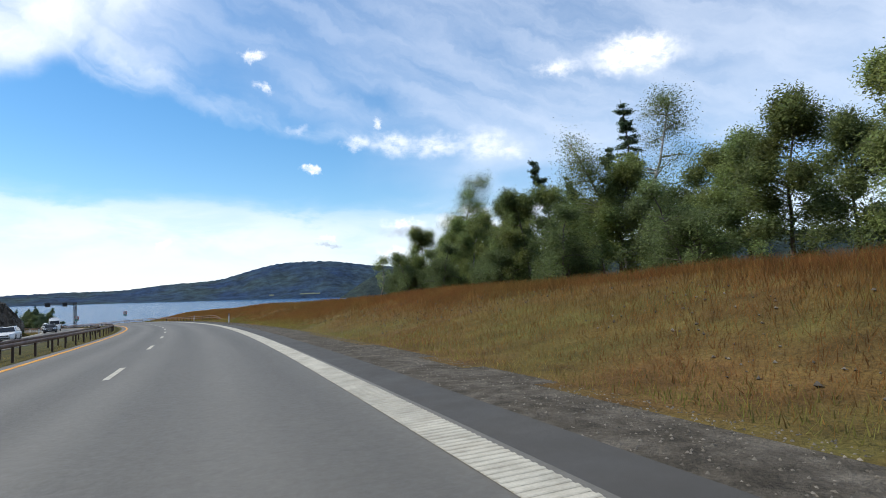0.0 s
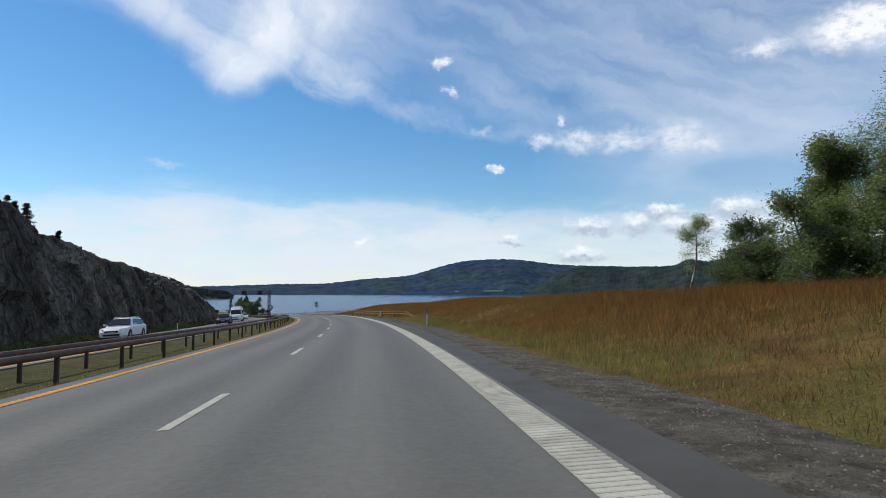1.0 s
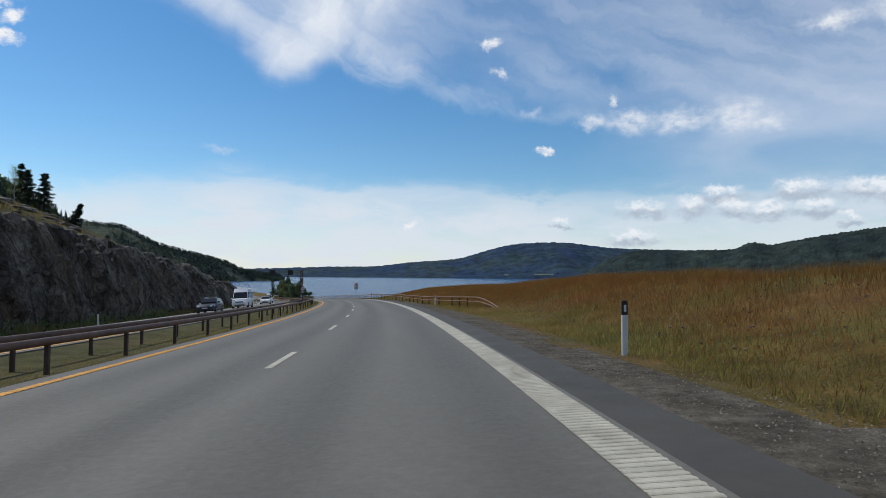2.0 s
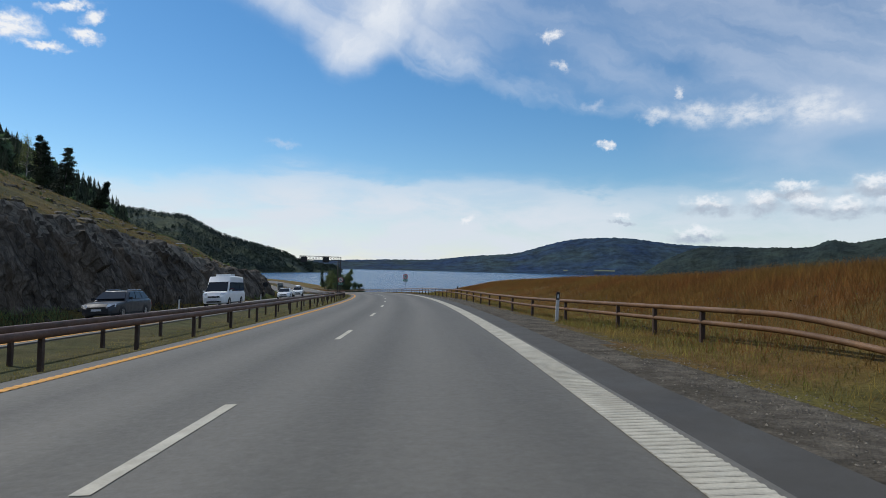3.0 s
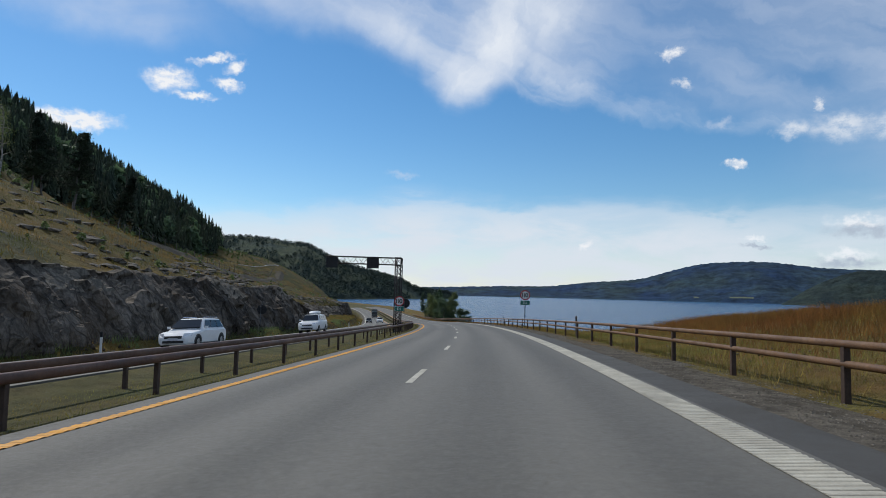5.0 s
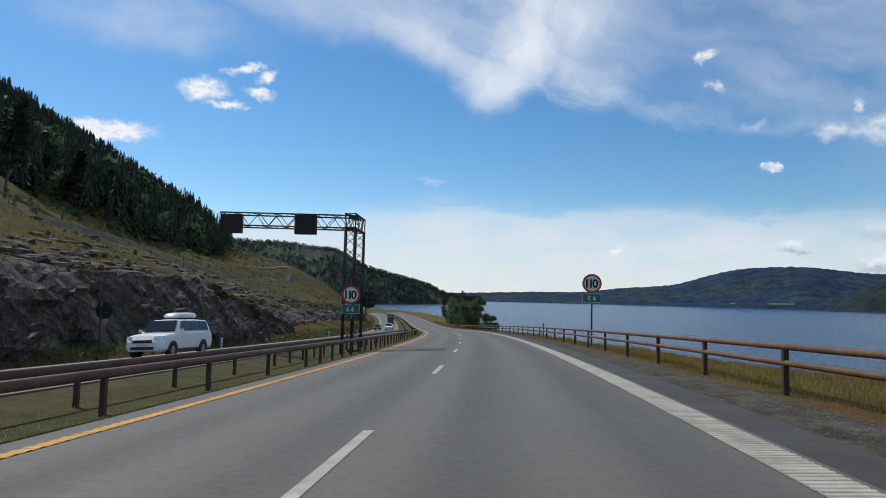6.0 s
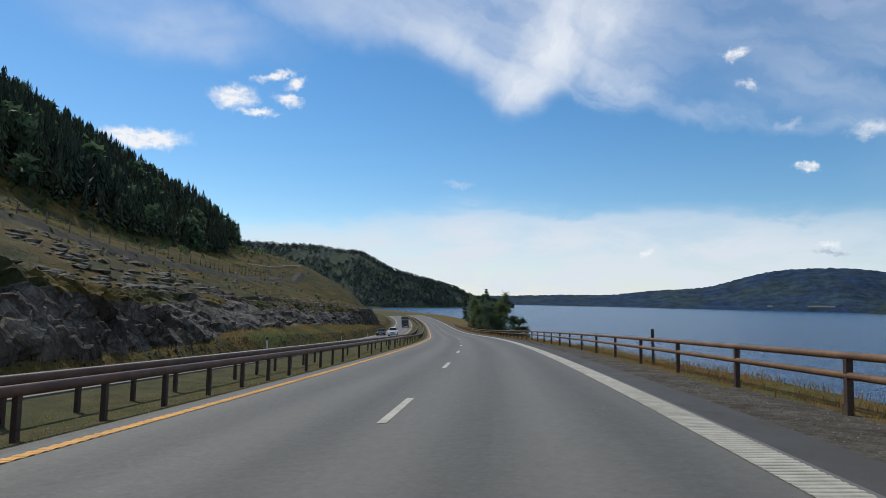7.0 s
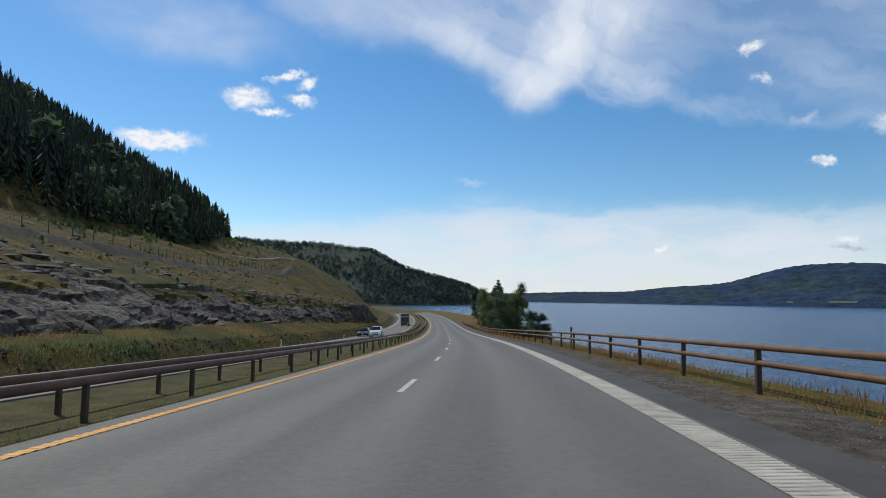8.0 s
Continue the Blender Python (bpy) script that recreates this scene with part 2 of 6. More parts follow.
# ---- materials ----
def material(name, colour, rough=0.8, metal=0.0, vary=0.25, scale=3.0, fine=40.0, bump=0.0, bump_scale=30.0, second=None, mix_scale=0.6,
             random_tint=0.0, spec=0.5, bump_distance=0.02, stretch=(1, 1, 1)):
    """Colour varied at two scales, an optional second colour in patches, roughness variation and fine relief, in object metres."""
    m = bpy.data.materials.new(name)
    m.use_nodes = True
    n, l = m.node_tree.nodes, m.node_tree.links
    b = n["Principled BSDF"]
    geo = n.new("ShaderNodeNewGeometry")
    mp = n.new("ShaderNodeMapping")
    mp.inputs["Scale"].default_value = stretch
    l.new(geo.outputs["Position"], mp.inputs[0])

    def nz(s, d=4, r=0.6):
        t = n.new("ShaderNodeTexNoise")
        t.inputs["Scale"].default_value, t.inputs["Detail"].default_value, t.inputs["Roughness"].default_value = s, d, r
        l.new(mp.outputs[0], t.inputs["Vector"])
        return t.outputs["Fac"]

    def rgbmix(f, a, c):
        x = n.new("ShaderNodeMix")
        x.data_type = "RGBA"
        for v, i in ((f, 0), (a, 6), (c, 7)):
            if isinstance(v, tuple):
                x.inputs[i].default_value = (*v, 1)
            elif isinstance(v, float):
                x.inputs[i].default_value = v
            else:
                l.new(v, x.inputs[i])
        return x.outputs[2]

    def remap(v, a, c, lo=0.0, hi=1.0):
        r = n.new("ShaderNodeMapRange")
        r.inputs[1].default_value, r.inputs[2].default_value, r.inputs[3].default_value, r.inputs[4].default_value = a, c, lo, hi
        l.new(v, r.inputs[0])
        return r.outputs[0]

    base = colour
    if second:
        base = rgbmix(remap(nz(mix_scale, 5), 0.38, 0.62), colour, second)
    f1 = remap(nz(scale), 0.3, 0.7, 1 - vary, 1 + vary * 0.6)
    f2 = remap(nz(fine, 3), 0.3, 0.7, 1 - vary * 0.6, 1 + vary * 0.5)
    mul = n.new("ShaderNodeMath")
    mul.operation = "MULTIPLY"
    l.new(f1, mul.inputs[0])
    l.new(f2, mul.inputs[1])
    val = mul.outputs[0]
    if random_tint:
        info = n.new("ShaderNodeObjectInfo")
        isl = remap(geo.outputs["Random Per Island"], 0, 1, 1 - random_tint, 1 + random_tint)
        rnd = remap(info.outputs["Random"], 0, 1, 1 - random_tint * 0.6, 1 + random_tint * 0.6)
        for extra in (isl, rnd):
            m2 = n.new("ShaderNodeMath")
            m2.operation = "MULTIPLY"
            l.new(val, m2.inputs[0])
            l.new(extra, m2.inputs[1])
            val = m2.outputs[0]
    sc = n.new("ShaderNodeVectorMath")
    sc.operation = "SCALE"
    if isinstance(base, tuple):
        sc.inputs[0].default_value = base
    else:
        l.new(base, sc.inputs[0])
    l.new(val, sc.inputs["Scale"])
    l.new(sc.outputs[0], b.inputs["Base Color"])
    l.new(remap(nz(scale * 2.3), 0.3, 0.7, max(rough - 0.1, 0.02), min(rough + 0.1, 1.0)), b.inputs["Roughness"])
    b.inputs["Metallic"].default_value = metal
    b.inputs["Specular IOR Level"].default_value = spec
    if bump:
        bp = n.new("ShaderNodeBump")
        bp.inputs["Strength"].default_value, bp.inputs["Distance"].default_value = bump, bump_distance
        l.new(nz(bump_scale, 5, 0.65), bp.inputs["Height"])
        l.new(bp.outputs[0], b.inputs["Normal"])
    return m


ASPHALT = material("asphalt", (0.118, 0.110, 0.092), 0.8, vary=0.11, scale=7.0, fine=60, bump=0.5, bump_scale=140, bump_distance=0.006)
SHOULDER = material("shoulder_asphalt", (0.056, 0.051, 0.043), 0.85, vary=0.2, scale=0.6, fine=70, bump=0.5, bump_scale=140, bump_distance=0.006)


def add_tracks(m):
    """Wheel tracks: faint lengthwise bands by the distance from the road's line."""
    n, l = m.node_tree.nodes, m.node_tree.links
    b = n["Principled BSDF"]
    src = b.inputs["Base Color"].links[0].from_socket
    at_ = n.new("ShaderNodeAttribute")
    at_.attribute_name = "across"
    geo = n.new("ShaderNodeNewGeometry")
    nz = n.new("ShaderNodeTexNoise")
    nz.inputs["Scale"].default_value, nz.inputs["Detail"].default_value = 0.15, 3
    l.new(geo.outputs["Position"], nz.inputs["Vector"])
    ma = n.new("ShaderNodeMath")
    ma.operation = "MULTIPLY_ADD"
    l.new(at_.outputs["Fac"], ma.inputs[0])
    ma.inputs[1].default_value, ma.inputs[2].default_value = 2 * math.pi / 1.9, 0.6
    si = n.new("ShaderNodeMath")
    si.operation = "SINE"
    l.new(ma.outputs[0], si.inputs[0])
    am = n.new("ShaderNodeMath")
    am.operation = "MULTIPLY"
    l.new(si.outputs[0], am.inputs[0])
    l.new(nz.outputs["Fac"], am.inputs[1])
    rg = n.new("ShaderNodeMapRange")
    al = n.new("ShaderNodeAttribute")
    al.attribute_name = "along"
    cb, sn, mk = n.new("ShaderNodeCombineXYZ"), n.new("ShaderNodeTexNoise"), n.new("ShaderNodeMath")
    l.new(at_.outputs["Fac"], cb.inputs[0])
    mk.operation = "MULTIPLY"
    mk.inputs[1].default_value = 0.025
    l.new(al.outputs["Fac"], mk.inputs[0])
    l.new(mk.outputs[0], cb.inputs[1])
    sn.inputs["Scale"].default_value, sn.inputs["Detail"].default_value, sn.inputs["Roughness"].default_value = 1.4, 5, 0.6
    l.new(cb.outputs[0], sn.inputs["Vector"])
    ad = n.new("ShaderNodeMath")
    ad.operation = "MULTIPLY_ADD"
    l.new(sn.outputs["Fac"], ad.inputs[0])
    ad.inputs[1].default_value = 1.6
    l.new(am.outputs[0], ad.inputs[2])
    rg.inputs[1].default_value, rg.inputs[2].default_value, rg.inputs[3].default_value, rg.inputs[4].default_value = 0.1, 1.5, 0.76, 1.2
    l.new(ad.outputs[0], rg.inputs[0])
    sc = n.new("ShaderNodeVectorMath")
    sc.operation = "SCALE"
    l.new(src, sc.inputs[0])
    l.new(rg.outputs[0], sc.inputs["Scale"])
    l.new(sc.outputs[0], b.inputs["Base Color"])


add_tracks(ASPHALT)
PAINT = material("road_paint", (0.50, 0.465, 0.37), 0.7, vary=0.18, scale=2.2, fine=45, second=(0.40, 0.365, 0.285), mix_scale=3.0)
YELLOW = material("yellow_road_paint", (0.72, 0.32, 0.018), 0.7, vary=0.2, scale=2.0, fine=45, second=(0.60, 0.27, 0.02), mix_scale=2.5)
GRAVEL = material("gravel", (0.148, 0.128, 0.100), 0.95, vary=0.45, scale=4.0, fine=28, bump=1.0, bump_scale=24, bump_distance=0.05, second=(0.088, 0.075, 0.056), mix_scale=1.2, spec=0.1)
STONE_BIT = material("gravel_stone", (0.17, 0.15, 0.12), 0.9, vary=0.3, scale=8, random_tint=0.45, spec=0.1)
SOIL = material("dry_turf", (0.165, 0.092, 0.030), 0.95, vary=0.4, scale=0.9, fine=18, bump=1.0, bump_scale=9, bump_distance=0.12, second=(0.13, 0.11, 0.03), mix_scale=0.22, spec=0.1)
TURF = material("green_turf", (0.078, 0.078, 0.030), 0.95, vary=0.35, scale=1.2, fine=22, bump=0.9, bump_scale=14, bump_distance=0.08, second=(0.105, 0.088, 0.038), mix_scale=0.35, spec=0.1)
HILLTURF = material("hillside_turf", (0.122, 0.082, 0.022), 0.95, vary=0.4, scale=0.25, fine=3.0, bump=1.0, bump_scale=0.9, bump_distance=0.5, second=(0.046, 0.050, 0.018), mix_scale=0.13, spec=0.1)
STRAW = material("dry_grass_blades", (0.31, 0.138, 0.045), 0.85, vary=0.25, scale=0.4, fine=4, random_tint=0.3, second=(0.26, 0.155, 0.044), mix_scale=0.2, spec=0.1)
HILLSTRAW = material("hillside_grass_blades", (0.275, 0.172, 0.052), 0.85, vary=0.4, scale=0.4, fine=4, random_tint=0.45, second=(0.125, 0.135, 0.036), mix_scale=0.12, spec=0.1)
BLADES = material("green_grass_blades", (0.21, 0.205, 0.052), 0.85, vary=0.25, scale=0.5, fine=4, random_tint=0.25, second=(0.30, 0.225, 0.07), mix_scale=0.3, spec=0.1)
ROCK = material("blasted_rock", (0.185, 0.158, 0.128), 0.85, vary=0.5, scale=0.5, fine=5, second=(0.078, 0.066, 0.053), mix_scale=0.2, stretch=(1, 1, 0.5), spec=0.1)
ROCKTOP = material("pale_and_sunlit_rock", (0.21, 0.182, 0.145), 0.85, vary=0.3, scale=0.8, fine=6, bump=0.9, bump_scale=3, bump_distance=0.15, second=(0.15, 0.135, 0.11), mix_scale=0.5, spec=0.1)
CORTEN = material("rusty_brown_steel", (0.130, 0.062, 0.024), 0.65, metal=0.0, vary=0.3, scale=1.5, fine=18, bump=0.3, bump_scale=60, second=(0.175, 0.092, 0.040), mix_scale=1.3)
BEAM = material("dark_maroon_brown_steel", (0.090, 0.043, 0.028), 0.6, vary=0.3, scale=1.5, fine=18, bump=0.25, bump_scale=60, second=(0.125, 0.062, 0.038), mix_scale=0.9)
POSTSTEEL = material("dark_brown_steel", (0.085, 0.054, 0.040), 0.65, metal=0.3, vary=0.3, scale=2, fine=25, bump=0.3, bump_scale=70)
GANTRY = material("dark_weathered_steel", (0.028, 0.023, 0.022), 0.75, metal=0.0, vary=0.3, scale=2, fine=20)
WHITE = material("white_plastic", (0.72, 0.72, 0.70), 0.5, vary=0.1, scale=3, fine=30)
BLACK = material("black_plastic", (0.015, 0.015, 0.016), 0.5, vary=0.2, scale=3)
RED = material("red_sign_film", (0.48, 0.04, 0.045), 0.4, vary=0.1, scale=3)
SIGNWHITE = material("white_sign_film", (0.70, 0.71, 0.70), 0.45, vary=0.06, scale=4)
GREEN = material("green_sign_film", (0.012, 0.15, 0.11), 0.4, vary=0.1, scale=3)
GALV = material("dark_galvanised_pole", (0.07, 0.075, 0.085), 0.5, metal=0.6, vary=0.2, scale=4)
SIGNBACK = material("grey_sign_back", (0.022, 0.022, 0.024), 0.75, metal=0.0, vary=0.15, scale=3)
NEEDLE = material("spruce_needles", (0.024, 0.036, 0.024), 0.8, vary=0.35, scale=0.3, fine=3, random_tint=0.5, second=(0.040, 0.050, 0.026), mix_scale=0.04, spec=0.1)
# far forest: haze is mixed into the needles' colour as blue-green
HAZENEEDLE = material("hazy_far_spruce_needles", (0.042, 0.065, 0.064), 0.85, vary=0.45, scale=0.02, fine=0.5, random_tint=0.45, spec=0.1, second=(0.078, 0.102, 0.074), mix_scale=0.008)
PINE = material("pine_needles", (0.075, 0.118, 0.058), 0.8, vary=0.3, scale=0.6, fine=5, random_tint=0.4)
LEAF = material("birch_leaves", (0.18, 0.245, 0.075), 0.7, vary=0.3, scale=0.6, fine=5, random_tint=0.4, second=(0.22, 0.25, 0.065), mix_scale=0.5)
BUSHLEAF = material("shrub_leaves", (0.135, 0.18, 0.058), 0.75, vary=0.3, scale=0.6, fine=5, random_tint=0.4)
BARK = material("grey_bark", (0.13, 0.115, 0.10), 0.9, vary=0.35, scale=3, fine=20, bump=0.8, bump_scale=12)
BIRCHBARK = material("birch_bark", (0.45, 0.43, 0.40), 0.8, vary=0.3, scale=4, fine=12, second=(0.12, 0.11, 0.10), mix_scale=2.5)
# the blue of distant haze is put into the far hills' base colour
HAZEWOOD = material("haze_blue_wooded_slope", (0.020, 0.042, 0.088), 0.95, vary=0.6, scale=0.015, fine=0.11, bump=0.7, bump_scale=0.10, bump_distance=5, second=(0.034, 0.056, 0.062), mix_scale=0.003, spec=0.1)
# slope beyond the bay: its greens carry a little painted haze
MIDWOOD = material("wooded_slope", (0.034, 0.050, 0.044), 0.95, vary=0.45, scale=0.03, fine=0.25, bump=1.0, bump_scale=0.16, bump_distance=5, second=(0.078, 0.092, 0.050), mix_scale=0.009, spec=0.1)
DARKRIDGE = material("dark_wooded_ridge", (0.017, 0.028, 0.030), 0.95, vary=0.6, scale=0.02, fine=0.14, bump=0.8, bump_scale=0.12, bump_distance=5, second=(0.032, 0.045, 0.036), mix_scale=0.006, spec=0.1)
TRACKSTONE = material("track_gravel", (0.060, 0.054, 0.046), 0.95, vary=0.35, scale=0.8, fine=8, bump=1.0, bump_scale=5, bump_distance=0.1, second=(0.095, 0.08, 0.055), mix_scale=0.3, spec=0.1)
FIELD = material("pale_field", (0.125, 0.14, 0.095), 0.95, vary=0.15, scale=0.02, fine=0.1, spec=0.1)
WOODPOLE = material("grey_timber", (0.12, 0.10, 0.085), 0.9, vary=0.3, scale=3, fine=25)
RUBBER = material("tyre_rubber", (0.018, 0.018, 0.018), 0.85, vary=0.2, scale=6)
ALLOY = material("alloy_wheel", (0.45, 0.45, 0.46), 0.35, metal=0.9, vary=0.1, scale=6)
CHROME = material("chrome_trim", (0.6, 0.6, 0.62), 0.2, metal=1.0, vary=0.05, scale=6)
LENS = material("headlight_lens", (0.7, 0.72, 0.75), 0.12, metal=0.3, vary=0.05, scale=8)
TAIL = material("red_lamp_lens", (0.35, 0.02, 0.02), 0.25, vary=0.1, scale=8)
PLATE = material("plain_plate", (0.6, 0.6, 0.6), 0.5, vary=0.05, scale=8)
TRIM = material("dark_car_trim", (0.02, 0.02, 0.021), 0.55, vary=0.2, scale=8)


def cracked(m, widths):
    """Rock: fissures between blocks at several sizes, darker in colour and in relief; damp rusty runs."""
    n, l = m.node_tree.nodes, m.node_tree.links
    b = n["Principled BSDF"]
    src = b.inputs["Base Color"].links[0].from_socket
    geo = n.new("ShaderNodeNewGeometry")

    def tex(kind, scale, stretch, vec):
        mp, t = n.new("ShaderNodeMapping"), n.new(kind)
        mp.inputs["Scale"].default_value, mp.inputs["Rotation"].default_value = stretch, (0.25, 0.12, 0.4)
        l.new(vec, mp.inputs[0])
        l.new(mp.outputs[0], t.inputs["Vector"])
        t.inputs["Scale"].default_value = scale
        return t

    warp = tex("ShaderNodeTexNoise", 0.7, (1, 1, 1), geo.outputs["Position"])
    warp.inputs["Detail"].default_value = 4
    shift = n.new("ShaderNodeVectorMath")
    shift.operation = "MULTIPLY_ADD"
    l.new(warp.outputs["Color"], shift.inputs[0])
    shift.inputs[1].default_value = (1.6, 1.6, 1.6)
    l.new(geo.outputs["Position"], shift.inputs[2])
    height, shade = None, src

    def mathn(op, x, y):
        q = n.new("ShaderNodeMath")
        q.operation = op
        for i, v in enumerate((x, y)):
            if isinstance(v, float):
                q.inputs[i].default_value = v
            else:
                l.new(v, q.inputs[i])
        return q.outputs[0]

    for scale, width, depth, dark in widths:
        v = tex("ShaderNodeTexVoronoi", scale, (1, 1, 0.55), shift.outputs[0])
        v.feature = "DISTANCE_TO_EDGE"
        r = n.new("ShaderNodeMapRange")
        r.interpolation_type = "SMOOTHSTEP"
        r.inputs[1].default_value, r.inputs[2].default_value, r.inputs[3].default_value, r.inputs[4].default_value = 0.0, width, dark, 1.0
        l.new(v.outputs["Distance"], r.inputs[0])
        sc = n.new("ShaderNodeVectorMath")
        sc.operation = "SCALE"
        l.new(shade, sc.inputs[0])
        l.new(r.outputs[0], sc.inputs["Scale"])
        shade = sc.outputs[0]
        cell = tex("ShaderNodeTexVoronoi", scale, (1, 1, 0.55), shift.outputs[0])
        both = mathn("ADD", mathn("MULTIPLY", r.outputs[0], depth), mathn("MULTIPLY", cell.outputs["Distance"], depth * 0.8))
        height = both if height is None else mathn("ADD", height, both)
    grain = tex("ShaderNodeTexNoise", 5.0, (1, 1, 1), geo.outputs["Position"])
    grain.inputs["Detail"].default_value, grain.inputs["Roughness"].default_value = 6, 0.7
    height = mathn("ADD", height, mathn("MULTIPLY", grain.outputs["Fac"], 0.25))
    rust = tex("ShaderNodeTexNoise", 0.35, (1, 1, 0.25), geo.outputs["Position"])
    rust.inputs["Detail"].default_value = 5
    rr = n.new("ShaderNodeMapRange")
    rr.inputs[1].default_value, rr.inputs[2].default_value, rr.inputs[4].default_value = 0.52, 0.72, 0.55
    l.new(rust.outputs["Fac"], rr.inputs[0])
    mx = n.new("ShaderNodeMix")
    mx.data_type = "RGBA"
    l.new(rr.outputs[0], mx.inputs[0])
    l.new(shade, mx.inputs[6])
    mx.inputs[7].default_value = (0.085, 0.056, 0.032, 1)
    l.new(mx.outputs[2], b.inputs["Base Color"])
    bp = n.new("ShaderNodeBump")
    bp.inputs["Strength"].default_value, bp.inputs["Distance"].default_value = 1.0, 0.30
    l.new(height, bp.inputs["Height"])
    l.new(bp.outputs[0], b.inputs["Normal"])


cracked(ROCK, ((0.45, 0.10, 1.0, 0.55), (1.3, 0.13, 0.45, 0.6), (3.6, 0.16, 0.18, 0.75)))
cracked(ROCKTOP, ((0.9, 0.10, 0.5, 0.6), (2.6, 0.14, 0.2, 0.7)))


def translucent(m, share):
    """Lets light through thin leaves and blades."""
    n, l = m.node_tree.nodes, m.node_tree.links
    b = n["Principled BSDF"]
    t, mx = n.new("ShaderNodeBsdfTranslucent"), n.new("ShaderNodeMixShader")
    l.new(b.inputs["Base Color"].links[0].from_socket, t.inputs["Color"])
    mx.inputs[0].default_value = share
    l.new(b.outputs[0], mx.inputs[1])
    l.new(t.outputs[0], mx.inputs[2])
    l.new(mx.outputs[0], n["Material Output"].inputs["Surface"])


def upturned(m, share):
    """Blades and leaves too thin to show each turn of their faces: the light falls on them as on a rough upward surface."""
    n, l = m.node_tree.nodes, m.node_tree.links
    geo, nz = n.new("ShaderNodeNewGeometry"), n.new("ShaderNodeTexNoise")
    nz.inputs["Scale"].default_value, nz.inputs["Detail"].default_value = 1.3, 3
    l.new(geo.outputs["Position"], nz.inputs["Vector"])
    up = n.new("ShaderNodeVectorMath")
    up.operation = "MULTIPLY_ADD"
    l.new(nz.outputs["Color"], up.inputs[0])
    up.inputs[1].default_value, up.inputs[2].default_value = (2.4 * share, 2.4 * share, 0.0), (-1.2 * share, -1.2 * share, share)
    own = n.new("ShaderNodeVectorMath")
    own.operation = "MULTIPLY_ADD"
    l.new(geo.outputs["Normal"], own.inputs[0])
    own.inputs[1].default_value = (1 - share, 1 - share, 1 - share)
    l.new(up.outputs[0], own.inputs[2])
    nm = n.new("ShaderNodeVectorMath")
    nm.operation = "NORMALIZE"
    l.new(own.outputs[0], nm.inputs[0])
    l.new(nm.outputs[0], n["Principled BSDF"].inputs["Normal"])


for _m, _k in ((STRAW, 0.5), (BLADES, 0.5), (HILLSTRAW, 0.5), (LEAF, 0.5), (BUSHLEAF, 0.45), (PINE, 0.4)):
    translucent(_m, _k)
for _m, _k in ((STRAW, 0.8), (BLADES, 0.8), (HILLSTRAW, 0.8), (LEAF, 0.5), (BUSHLEAF, 0.5), (PINE, 0.4), (NEEDLE, 0.3)):
    upturned(_m, _k)


def glossy(name, colour, rough=0.5, metal=0.0):
    m = material(name, colour, rough, metal, vary=0.05, scale=2, fine=20)
    b = m.node_tree.nodes["Principled BSDF"]
    b.inputs["Coat Weight"].default_value, b.inputs["Coat Roughness"].default_value = 0.4, 0.03
    return m


CARWHITE = glossy("white_car_paint", (0.80, 0.80, 0.79))
CARDARK = glossy("dark_blue_grey_car_paint", (0.012, 0.015, 0.022), 0.5)
CARBLACK = glossy("black_car_paint", (0.016, 0.017, 0.02), 0.5)
CARGREEN = glossy("dark_truck_panels", (0.045, 0.06, 0.06), 0.4)
CARGLASS = material("tinted_car_glass", (0.012, 0.014, 0.017), 0.1, vary=0.05, scale=3, spec=0.35)
_b = CARGLASS.node_tree.nodes["Principled BSDF"]
CARGLASS.node_tree.links.remove(_b.inputs["Roughness"].links[0])
_b.inputs["Roughness"].default_value = 0.03


